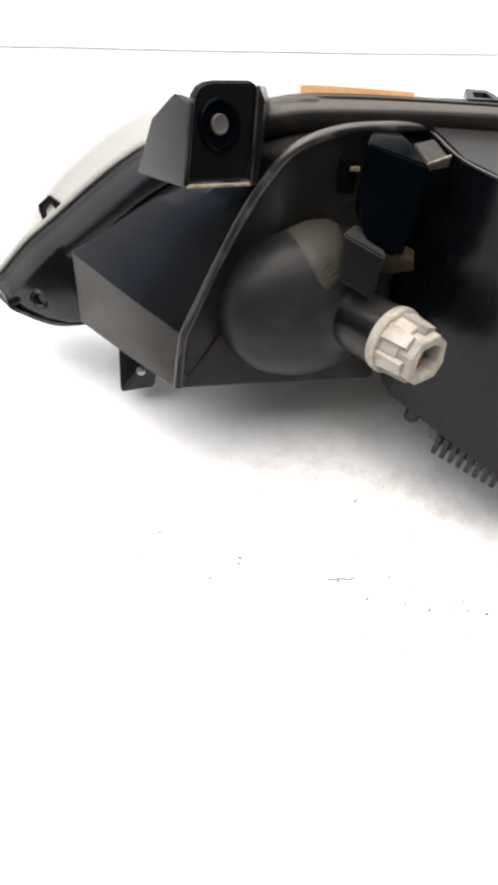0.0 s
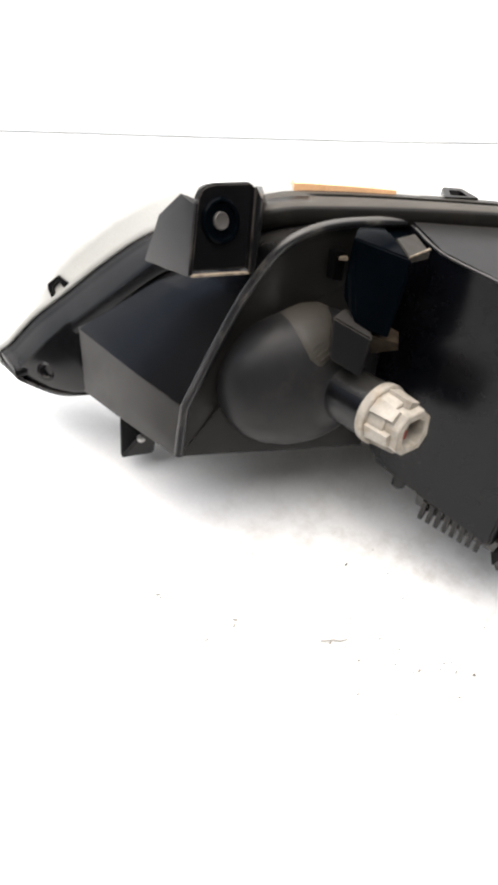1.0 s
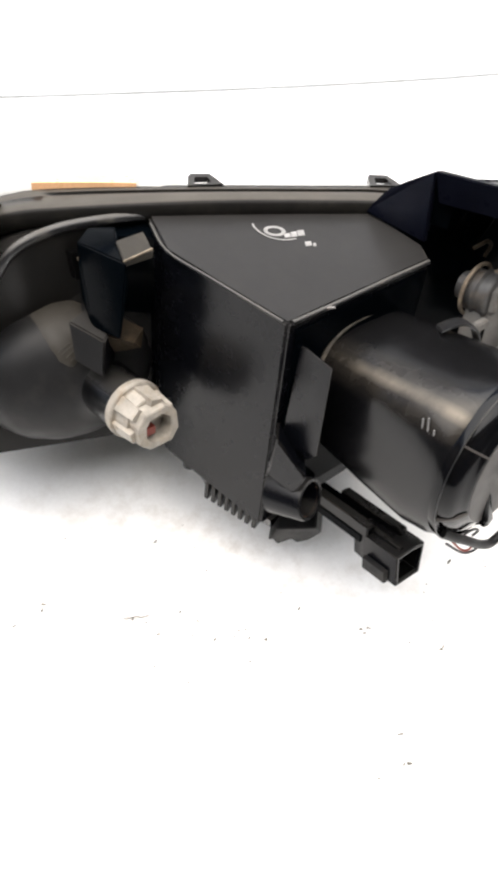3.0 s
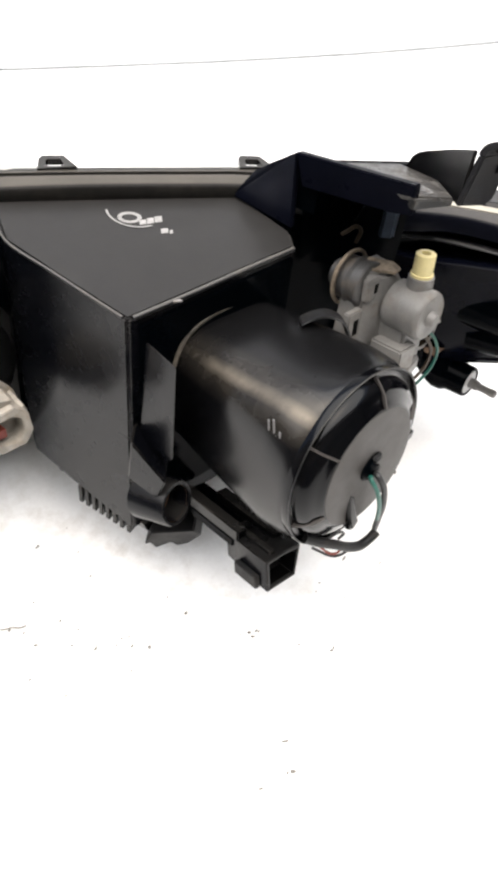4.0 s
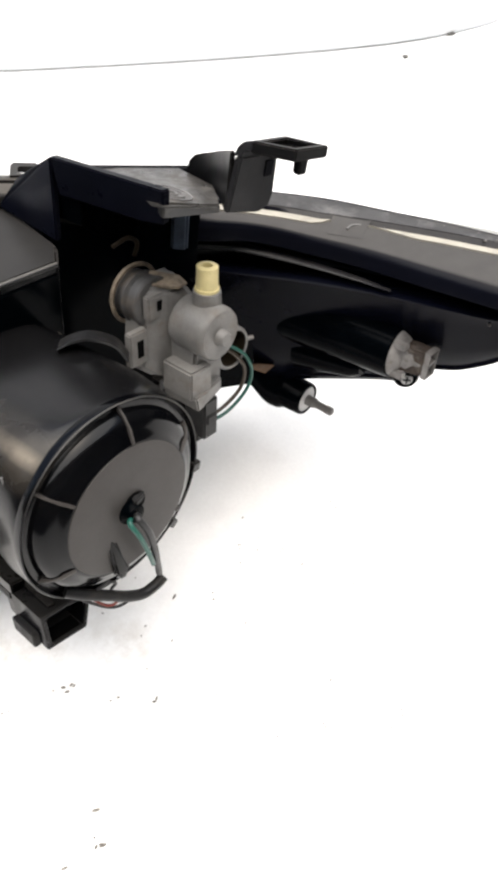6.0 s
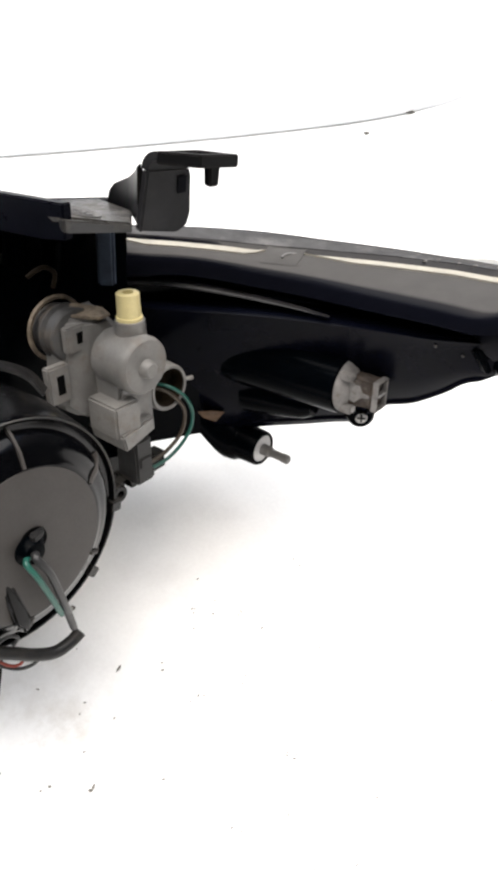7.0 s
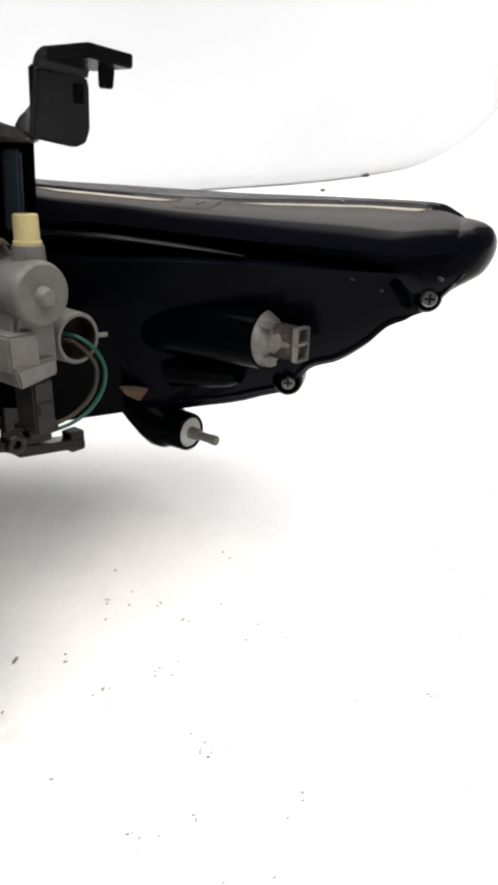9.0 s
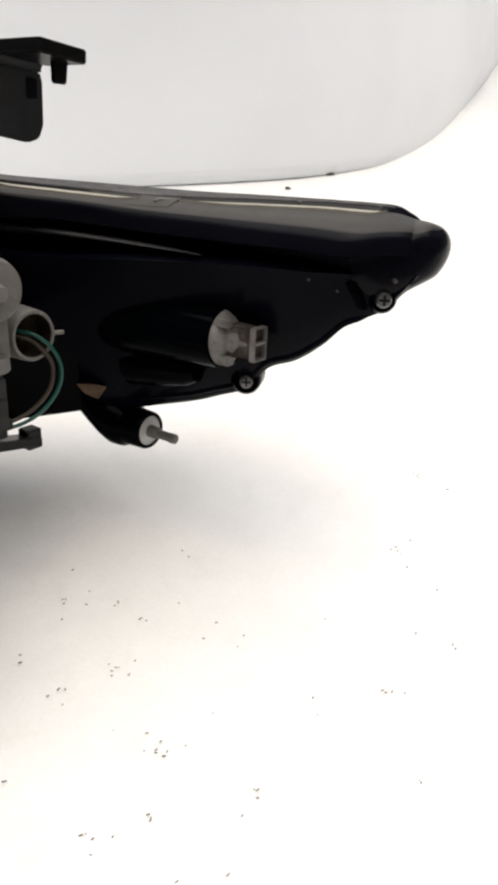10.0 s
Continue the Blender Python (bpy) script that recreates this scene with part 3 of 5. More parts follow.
loft(bm, [[q + V(0.4, 0.5, 2.0 * k), q + V(-1.2, -1.4, 1.4 * k), q + V(-1.6, -1.8, -0.6 * k), q + V(-0.6, -0.8, -2.0 * k), q + V(6 * k, 7 * k, -2.4 * k), q + V(6 * k, 7 * k, 1.2 * k)] for q, k in ((q, max(0.01, 0.9 - 0.9 * (i / (len(lip_line) - 1)) ** 1.3)) for i, q in enumerate(lip_line))])
part("lower_lip", bm, arm_film, rim, "dusty lower lip of the rim", smooth=60)

# central box of the housing
TOP = 0.085                                        # the top falls gently rearward


def top_at(u, v, drop=0.0):
    return V(u, v, TOP * v - drop)


def build_box():
    bm = B()
    plan = [(-25, -80), (-61, -38), (-84, -10), (-93, 33), (-2, 36), (52, 38), (76, -4), (75, -20)]
    low = [(-25, -80, -168), (-61, -38, -162), (-84, -10, -158), (-93, 33, -150), (-2, 36, -160), (52, 38, -160), (76, -4, -160), (75, -20, -162)]
    rings = [[V(*p) for p in low], [top_at(*p) for p in plan]]
    loft(bm, rings)
    return part("rear_box", bm, box_plastic, lamp, "black box of the main beam housing, dust and painted sky sheen on its flat top", bevel=1.8, segments=3)


rear_box = build_box()
# thin black slab darkens this face where shade falls behind the barrel
bm = B()
slab(bm, [V(74, -21, -8), V(-19, -77, -13), V(-19, -77, -150), V(74, -21, -150)], V(0.5, -0.8, 0))
part("shade_panel", bm, gloss_plastic, rear_box, "thin black slab painting the shade on the box face behind the barrel")
for rows, r in ((((74, -21), (40, -41), (8, -60.5), (-22, -78)), 1.5), (((-27, -77), (-60, -38), (-83, -10), (-91, 20)), 0.9), (((-98, 31.5), (-86, 32.5), (-45, 34), (-2, 35.2), (50, 37)), 1.7)):
    bm = B()
    cable(bm, [top_at(u, v, 0.9) for u, v in rows], r, 10, 5)
    part("top_edge", bm, lip_plastic, rear_box, "dusty rubbed edge of the box top")

# left wing: the sloping shell from the rim to the arched lip round the indicator bowl
LIP = [V(-88, 30, 1), V(-118, 22, 1.5), V(-146, 12, 0), V(-168, 2, -7), V(-181, 1, -24), V(-192, -1, -44), V(-205, -7, -73), V(-222, -21, -110)]
lip = spline(LIP, 5) + [V(-222.7, -24, -120), V(-223.4, -27, -131), V(-224, -30, -141)]


FLANGE = V(-106, -42, -92)


def build_left_wing():
    bm = B()
    rings = []
    groove = spline([V(-88, 33, 0), V(-118, 31, 0), V(-146, 29, -3), V(-178, 28, -14), V(-210, 42, -34), V(-240, 54, -56), V(-268, 64, -84), V(-297, 75, -111)], 5) + [V(-295, 70, -126), V(-293.5, 65, -141), V(-292, 60, -155)]
    for a, b in zip(groove, lip):
        c0 = at(FLANGE, -24, 4, -80)
        inner = b * 0.55 + c0 * 0.45
        rings.append([a + V(12, 36, -20), a + V(-4, 30, 2), a, a * 0.5 + b * 0.5 + V(-2, -2, 1), b - (inner - b) * 0.05 - REAR * 0.0020, b - (inner - b) * 0.015 + REAR * 0.0002, b + (inner - b) * 0.05 + REAR * 0.0002, b + (inner - b) * 0.085 - REAR * 0.0018, b + (inner - b) * 0.2 - REAR * 0.003, inner, c0])
    loft(bm, [q[:7] + [q[2] + V(10, 20, -16)] for q in rings[:36]])
    shell = part("side_housing", bm, plastic, lamp, "sloping side shell of the housing with an arched lip", smooth=16)
    # the lower panel's paler base paints in the floor's reflection
    bm = B()
    loft(bm, [q[:7] + [q[2] + V(10, 20, -16)] for q in rings[35:]])
    part("lower_panel", bm, floor_lit_plastic, shell, "lower panel of the shell, floor reflection painted in paler", smooth=16)
    # the lip's paler colour holds wear and a painted highlight
    bm = B()
    cable(bm, [q + REAR * -0.0018 for q in lip], 3.1, 12, 1)
    part("arch_lip", bm, lip_plastic, shell, "rounded worn lip of the arch, its highlight painted in")
    bm = B()
    loft(bm, [q[6:] for q in rings], closed=False)
    part("recess", bm, recess_plastic, shell, "dusty recess inside the arched lip", smooth=40)


build_left_wing()
bm = B()
hull(bm, [V(-346, 92, -158), V(-338, 92, -174), V(-312, 84, -176), V(-326, 90, -170), V(-330, 86, -142), V(-308, 82, -112), V(-296, 78, -115), V(-291, 62, -155), V(-294, 78, -170), V(-285, 90, -100), V(-280, 96, -160), V(-318, 100, -140)])
end_web = part("end_web", bm, plastic, lamp, bevel=1.0)
bm = B()
turned(bm, V(-322, 79, -151), V(-0.2, -0.9, 0.35), [(-8, 8), (0, 7.5), (1, 5), (-1, 4)], 20)
part("end_boss", bm, plastic, end_web)
bm = B()
hull(bm, [V(-312, 80, -128), V(-308, 79, -126), V(-300, 70, -156), V(-296, 69, -154), V(-302, 90, -140)])
part("end_rib", bm, plastic, end_web, bevel=0.6)

# bowl of the indicator with its tube and lamp holder


BOWL = [(4, 18, 0, -1, 1), (0, 20, 0, -1, 1), (-3, 27, 1, -1.5, 1.06), (-8, 35, 0, -1.5, 1.13), (-14, 41, -1, -2, 1.19), (-21, 45.6, -2.5, -2, 1.23), (-29, 48.4, -3.5, -2, 1.27), (-37, 49.4, -4, -2, 1.28), (-48, 47, -5, -2, 1.26), (-60, 39, -7, -2, 1.2)]


def bowl_at(s, turn, proud=0.0):
    """A point on the bowl: how far along its axis, how far round it, how far off its skin."""
    rows = sorted(BOWL)
    s, r, sx, up, wide = lerp_rows(rows, s)
    r += proud
    x, y = across(REAR)
    return at(FLANGE, sx, up, s - 32 + proud * 0.6) + (x * math.cos(turn) * r * wide + y * math.sin(turn) * r) * 0.001


def build_bowl():
    bm = B()
    loft(bm, [[bowl_at(row[0], 2 * math.pi * k / 56) for k in range(56)] for row in BOWL], cap=False)
    return part("reflector_bowl", bm, bowl_plastic, lamp, "smooth domed bowl of the indicator", smooth=60)


bowl = build_bowl()
bm = B()
pad = [(-38, 12.2, 17.4), (-29, 12.5, 17.5), (-21, 13.2, 18.2), (-14, 14.2, 19.1), (-8, 15.9, 20.3), (-5, 17.0, 20.5), (-3.6, 18.2, 20.1)]
rings = []
for s, a, b in pad:
    turns = [2 * math.pi / 56 * (a + (b - a) * k / 8) for k in range(9)]
    rings.append([bowl_at(s, q, 0.9 if 0 < k < 8 and s < -3.7 else -0.2) for k, q in enumerate(turns)] + [bowl_at(s, q, -2.0) for q in reversed(turns)])
loft(bm, rings)
pad_ = part("bowl_pad", bm, pad_plastic, bowl, "dusty brown pad on the bowl", smooth=60)
for k in range(4):
    bm = B()
    c = 2 * math.pi / 56 * 18.4
    cable(bm, [bowl_at(-5.2 - 1.6 * k, c + 0.11 * (q - 1) - 0.012 * k, 1.0) for q in (0, 1, 2)], 0.35, 6, 4)
    part("moulded_line", bm, pad_plastic, pad_)
bm = B()
hull(bm, [V(-224, -26, -144), V(-215, -8, -152), V(-100, 40, -156), V(-92, 10, -156), V(-200, 34, -150), V(-200, 40, -120), V(-92, 34, -10), V(-120, 36, -12), V(-150, 60, -150), V(-160, 10, -148)])
part("bowl_backing", bm, recess_plastic, lamp)
bm = B()
hull(bm, [V(u, v, w) for u, v, w in ((-126, 20, -6), (-84, 14, -6), (-84, 34, -3), (-126, 34, -4), (-126, 22, -60), (-84, 16, -60), (-84, 34, -60), (-126, 34, -60))])
part("neck_block", bm, gloss_plastic, lamp)
bm = B()
hull(bm, [V(u, v, w) for u in (-112, -76) for v in (24, 40) for w in (-8, -148)])
part("inner_wall", bm, gloss_plastic, lamp)
bm = B()
turned(bm, at(FLANGE, 0, 0, -40), REAR, [(0, 19), (24, 18.5), (30, 18.5), (37, 18.5), (37, 15), (20, 15)], cap=False)
part("bulb_tube", bm, plastic, lamp, "round tube that takes the indicator bulb holder")


def build_holder():
    holder = part("bulb_holder", turned(B(), FLANGE, REAR, [(-3, 17), (-3, 19.4), (2.2, 20), (3.4, 19.2), (3.4, 16.4), (10, 15.8), (15.5, 15.0)]), beige, lamp,
                  "aged beige indicator bulb holder with dried dirt", bevel=0.5)
    bm = B()
    for a in range(6):
        ang = radians(60 * a + 15)
        c = at(FLANGE, 14.6 * math.cos(ang), 14.6 * math.sin(ang), 12)
        x = SIDE * math.cos(ang) + UP * math.sin(ang)
        y = -SIDE * math.sin(ang) + UP * math.cos(ang)
        hull(bm, [c + (x * i * (2.6 - 0.6 * k) + y * j * (4.4 - 0.6 * k) + REAR * k * 8.4) * 0.001 for i in (-1, 1) for j in (-1, 1) for k in (-1, 1)])
    part("grip_rib", bm, beige, holder)
    bm = B()
    c = at(FLANGE, 1, -1, 15.2)
    outer = [at(c, x, y) for x, y in ((-14.6, 5.5), (-9, 13), (5.5, 14), (13.5, 7.5), (14.6, -6), (9, -13.5), (-7, -13.5), (-14, -7))]
    inner = [at(c, x, y) for x, y in ((-9, 3.5), (-6, 8), (3.5, 9), (9, 5), (9.5, -4), (6, -9), (-4.5, -9), (-9, -4.5))]
    up = REAR * 0.0105
    loft(bm, [[q - up * 0.2 for q in outer], [q + up for q in outer], [q + up for q in inner], [q - up * 0.3 for q in inner]], cap=False)
    bm.faces.new([bm.verts.new(q - up * 0.25) for q in inner])
    part("socket_collar", bm, beige, holder, "open plug socket of the bulb holder", bevel=0.5)
    bm = B()
    hull(bm, [at(c, x, y, z) for x in (-6.5, 0) for y in (-6, -0.5) for z in (-2, 6)])
    part("contact_block", bm, red_wire, holder, "small rusty red contact inside the socket")


build_holder()

# mounting ear on the left wing
def build_ear():
    e = V(-228, -28, -18)
    bm = B()
    def plate(x, y, z=0.0):
        return at(e, x, y, z - 0.28 * (y + 4))

    outline = [(2, 0.5), (41, -4), (53, 29), (54.4, 34), (53, 38), (49, 40), (27, 41.4), (21, 41), (17, 39.4), (14, 36)]
    slab(bm, [plate(x, y) for x, y in outline], REAR * -0.004)
    ear = part("mounting_ear", bm, plastic, lamp, "upright mounting ear with a round bolt hole", bevel=0.8)
    bm = B()
    hull(bm, [at(e, -1, -0.5, 3), at(e, 2, -0.5, 3), plate(13, 35.5, 3), plate(10, 34, 2), at(e, 4, -9, -50), at(e, 9, 20, -42), plate(11, 36, -12)])
    part("gusset", bm, plastic, ear, bevel=0.6)
    bm = B()
    hull(bm, [plate(40, -6, 3), plate(44, -6, 3), plate(54, 33, 3), plate(57, 29, 2), plate(52, 39, 2), at(e, 70, -8, -26), at(e, 82, 20, -34), plate(72, 31, -18), plate(66, 35, -10), at(e, 44, -8, -24)])
    part("gusset", bm, plastic, ear, bevel=0.6)
    bm = B()
    hull(bm, [at(e, x, y + (4.6 if x < 9 else 0), z) for x in (1, 40) for y in (-5.6, -4.6) for z in (3.5, 0.5)])
    part("ledge", bm, tan_dirt, ear, "dusty lower ledge of the ear")
    c = plate(26.5, 23, 0)
    face = (UP * 0.28 + REAR).normalized()
    bm = B()
    turned(bm, c, face, [(-2, 12.6), (1.6, 12.2), (2.2, 11.2), (2.0, 10), (0.4, 9.2), (0.3, 5)], 32, cap=False)
    part("bolt_boss", bm, gloss_plastic, ear)
    bm = B()
    turned(bm, c, face, [(-1, 5.0), (1.4, 4.9), (2.0, 4.2), (1.5, 3.0), (1.5, 0.2)], 32)
    part("bolt_bush", bm, cap_film, ear, "dull grey metal bush in the bolt hole")


build_ear()

# foot bracket under the left wing
bm = B()
hull(bm, [V(-266, 64, -221), V(-240, 62, -213), V(-268, 80, -190), V(-236, 60, -172), V(-262, 90, -206), V(-238, 88, -196), V(-264, 92, -165), V(-236, 86, -158)])
part("foot_bracket", bm, plastic, lamp, "small black foot bracket under the side shell", bevel=1.2)
bm = B()
turned(bm, V(-250, 62.5, -198), V(0.1, -0.95, 0.3), [(-3, 3.4), (0.6, 3.4), (1.2, 2.4)], 20)
part("foot_bolt", bm, steel, lamp, "small grey bolt head")

# hood block beside the bowl
bm = B()
hull(bm, [V(-134, -4, 1), V(-112, -14, 4), V(-107, -28, 0), V(-106, -29, -12), V(-128, -24, -44), V(-112, -37, -44), V(-134, -6, -34), V(-110, 10, -40), V(-112, 14, 2), V(-128, 12, 2)])
part("hood_block", bm, gloss_plastic, lamp, "black vent hood on the housing", bevel=0.8)
bm = B()
hull(bm, [V(-108, -27, 0.8), V(-91, -12, -1), V(-96, 6, 3), V(-112, -10, 5), V(-108, -27, -3), V(-91, -12, -5), V(-96, 6, -3), V(-112, -10, -3)])
hood_top = part("hood_top", bm, pad_plastic, lamp, bevel=0.6)
bm = B()
hull(bm, [V(-108.4, -27.6, 0.4) + V(x, y, z) for x, y in ((0, 0), (17, 15), (0.4, 1.4), (16.4, 16)) for z in (0, 1.0)])
part("hood_edge", bm, tan_dirt, hood_top, "dusty front edge of the hood's top")
bm = B()
hull(bm, [V(-142, -22, -40), V(-121, -37, -45), V(-123, -39, -70), V(-140, -26, -66), V(-132, -8, -40), V(-116, -18, -44), V(-116, -20, -70), V(-134, -10, -66)])
part("vent_boot", bm, arm_plastic, lamp, "rubber vent boot", bevel=1.0)
bm = B()
hull(bm, [V(-121, -30, -46), V(-104, -34, -48), V(-100, -28, -56), V(-116, -26, -60), V(-112, -8, -46), V(-98, -16, -50)])
part("rusty_clip", bm, brown, lamp, "rusty spring clip over the bulb tube")

# solid block, coloured as the shade inside a slot
bm = B()
hull(bm, [V(*p) + REAR * z for p in ((-140, 13, -14), (-132, 18, -16), (-138, 13, -32), (-131, 17, -34)) for z in (-0.004, 0.0016)])
part("vent_slot_shade", bm, cavity_shade, lamp, "near-black block for the shaded slot beside the hood")
bm = B()
hull(bm, [V(-133, 15, -19) + V(x, y, z) for x in (-3, 3) for y in (-2, 1) for z in (-1, 1.2)])
part("slot_tab", bm, tan_dirt, lamp, bevel=0.4)

# comb of cooling ribs under the box
bm = B()
hull(bm, [V(-62, -34, -160), V(-18, -80, -164), V(-40, -14, -160), V(6, -62, -164), V(-57, -30, -175), V(-15, -74, -178), V(-42, -16, -176), V(4, -62, -178)])
part("rib_base", bm, plastic, rear_box)
for k in range(8):
    bm = B()
    c = V(-57 + 4.2 * k, -42 - 4.35 * k, -171)
    hull(bm, [c + V(a, b, z) for a, b in ((-1.3, 0.6), (1.1, -1.8), (10, 14), (12, 12)) for z in (8, -7.5)])
    part("rib", bm, plastic, rear_box, bevel=0.4)
bm = B()
turned(bm, V(-66, -14, -164), V(0, 0, -1), [(0, 5), (8, 5), (9.5, 3.5)], 16)
part("drain_boss", bm, plastic, rear_box)

# printed marking on the box top, as plain shapes
def marking():
    """A worn white ring, a curved sweep below it and two groups of unreadable bars."""
    def flat(bm, rows):
        bm.faces.new([bm.verts.new(top_at(u, v) + V(0, 0, 0.5)) for u, v in rows])

    def band(bm, line, half):
        for (a, b), (c, d) in zip(line, line[1:]):
            n = Vector((b - d, c - a)).normalized() * half
            flat(bm, [(a - n.x, b - n.y), (c - n.x, d - n.y), (c + n.x, d + n.y), (a + n.x, b + n.y)])

    bm = B()
    band(bm, [(-16 + 5.6 * math.cos(a) + 1.0 * math.sin(a), 10.5 + 4.6 * math.sin(a) - 1.0 * math.cos(a)) for a in (2 * math.pi * k / 28 for k in range(29))], 1.25)
    base = part("marking", bm, ink, rear_box, "worn white printed ring and bars")
    bm = B()
    sweep = spline([(-28.5, 19, 0), (-27.6, 13.5, 0), (-24, 7, 0), (-18, 2.2, 0), (-11, 0.6, 0), (-4, 2.0, 0)], 5)
    band(bm, [(q.x, q.y) for q in sweep], 0.55)
    part("marking_sweep", bm, ink, base)
    for u, v, du, dv in ((-11.0, 2.6, 3.9, 5.8), (-6.6, 3.6, 3.9, 6.6), (-2.2, 5.0, 4.4, 7.0), (0.2, -6.4, 4.0, 5.6), (5.0, -6.8, 1.8, 4.4)):
        bm = B()
        flat(bm, [(u, v), (u + du, v + 0.8), (u + du + 0.3, v + dv), (u + 0.3, v + dv - 0.8)])
        part("marking_bar", bm, ink, base)


marking()
bm = B()
hull(bm, [top_at(-1 + x, -68 + y) + V(0, 0, z) for x, y in ((0, 0), (5, 0.6), (4, 1.8), (0.5, 1.4)) for z in (0, 0.7)])
part("paint_fleck", bm, dirty_nylon, rear_box)

# barrel, clamp ring and dust cap
CAP = V(86.6, -133.2, -61.4)


def rounded(c, axis, r, power, n=64):
    """A ring between a circle (power 2) and a square."""
    x, y = across(axis)
    out = []
    for k in range(n):
        a = 2 * math.pi * k / n
        s, t = math.cos(a), math.sin(a)
        out.append(c + (x * math.copysign(abs(s) ** (2 / power), s) + y * math.copysign(abs(t) ** (2 / power), t)) * r * 0.001)
    return out


def build_barrel():
    bm = B()
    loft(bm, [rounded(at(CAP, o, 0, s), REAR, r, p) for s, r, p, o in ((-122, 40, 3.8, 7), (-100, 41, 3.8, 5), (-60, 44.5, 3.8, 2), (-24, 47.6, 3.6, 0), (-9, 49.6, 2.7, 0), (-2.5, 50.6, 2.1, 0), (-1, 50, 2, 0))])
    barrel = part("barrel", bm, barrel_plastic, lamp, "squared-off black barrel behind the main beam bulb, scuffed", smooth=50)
    bm = B()
    arc = [rounded(at(CAP, 6, 0, -99.5), REAR, 45.4, 3.0, 96)[k] for k in range(96)]
    arc = [q for q in arc if (q - at(CAP, 6, 0, -99.5)).dot(UP) > 0.022]
    arc.sort(key=lambda q: q.dot(SIDE))
    cable(bm, arc, 1.3, 8, 1)
    part("root_bead", bm, streak, barrel, "dusty bead round the root of the barrel")
    return barrel


barrel = build_barrel()
cap = part("dust_cap", turned(B(), CAP, REAR, [(-5, 44), (-5, 50.4), (-3.2, 49.6), (-2.6, 47.8), (0.6, 46.9), (3.6, 45.2), (5.6, 42.8), (6.6, 40.2), (8.2, 37.2), (9.2, 35.8), (9.4, 34.9)], 72), sheen_plastic, lamp,
           "round black dust cap with a wire grommet", smooth=60)
bm = B()
turned(bm, CAP, REAR, [(9.0, 34.9), (9.7, 34.7), (9.9, 33.8), (9.8, 20), (9.6, 7), (9.5, 5)], 64)
part("cap_face", bm, cap_film, cap, "flat dusty grey face of the cap")
bm = B()
turned(bm, CAP, REAR, [(-4, 49.6), (-4, 51.8), (0.0, 52.4), (0.8, 52.2), (0.9, 51.6), (0.0, 51.0), (-2.6, 50.2), (-3.2, 49.6)], 72, cap=False)
ring = part("clamp_ring", bm, sheen_plastic, cap, "thin flared sealing lip of the dust cap")
# pale ring added to draw the lip's lit edge
bm = B()
turned(bm, CAP, REAR, [(0.3, 52.0), (0.9, 52.5), (1.3, 52.2), (0.9, 51.6)], 72, cap=False)
part("ring_lit_edge", bm, lip_plastic, ring, "thin pale ring painted as the lit edge of the sealing lip")
bm = B()
rings = []
for k in range(25):
    a = radians(-78 + 150 * k / 24)
    w_ = math.sin(math.pi * k / 24) ** 0.6
    x = SIDE * math.cos(a) + UP * math.sin(a)
    rings.append([CAP + (x * rr + REAR * z) * 0.001 for rr, z in ((44, -14), (46 + 9.2 * w_, -14), (46.5 + 9.8 * w_, -9), (46.5 + 8.9 * w_, -3.4), (44, -3.4))])
loft(bm, rings)
part("lock_collar", bm, gloss_plastic, cap, "black locking collar beside the cap")
for k in range(6):
    a = radians(60 * k + 23)
    x, y = SIDE * math.cos(a) + UP * math.sin(a), -SIDE * math.sin(a) + UP * math.cos(a)
    bm = B()
    hull(bm, [CAP + (x * r + y * s + REAR * z) * 0.001 for r, z in ((50, -3), (49.6, -0.6), (46.5, 3.4), (42, 7.6), (36, 10.2), (35, 8), (46, -3)) for s in (-0.6, 0.6)])
    part("cap_rib", bm, cap_film, cap)
for a in (radians(-13), radians(-50)):
    x, y = SIDE * math.cos(a) + UP * math.sin(a), -SIDE * math.sin(a) + UP * math.cos(a)
    bm = B()
    hull(bm, [CAP + (x * r + y * s + REAR * z) * 0.001 for r, z in ((50, -2), (56, -1), (55.5, 2), (49, 3)) for s in (-2.6, 2.6)])
    part("grip_lug", bm, plastic, cap, bevel=0.5)
G = at(CAP, 0, -1, 9.5)
bm = B()
turned(bm, G, REAR, [(-1, 7.0), (0.8, 6.8), (1.6, 5.6), (4, 4.6), (4.4, 3)], 24)
grommet = part("grommet", bm, gloss_plastic, cap, "small rubber grommet")
# dark disc drawn for the shade of a hole
bm = B()
turned(bm, at(G, 2.5, 3, -0.4), REAR, [(0.2, 6.4), (0.8, 6.2), (0.7, 4.6), (0.2, 0.2)], 28)
part("grommet_hole_shade", bm, cavity_shade, grommet, "near-black disc for the shaded hole behind the grommet")
bm = B()
hull(bm, [at(G, x, y, z) for x, y, z in ((-1, 2, 0), (7, 5, 0), (8, 8, 0), (1, 8, 0), (0, 3, 3.4), (6, 5, 3), (6, 8, 3), (1, 7, 3.4))])
part("grommet_ear", bm, rubber, grommet, bevel=0.6)
bm = B()
hull(bm, [at(CAP, x, y, z) for x, y, z in ((-14, -10, 9), (-12, -9, 9.2), (-14, -20, 11.5), (-10, -19, 11.5), (-14, -30, 14), (-7, -31, 14), (-6, -38, 9), (-13, -37, 9), (-9, -39, 12.5), (-15, -16, 9), (-9, -14, 9))])
part("grip_tongue", bm, sheen_plastic, cap, bevel=1.0)
# wires of the dust cap
def near_cap(*rows):
    return [at(CAP, *r) for r in rows]


bm = B()
cable(bm, near_cap((1, -2, 12), (-2, 0, 17), (1, -8, 20), (4, -22, 20), (8, -38, 17), (11, -50, 14.5)), 1.7)
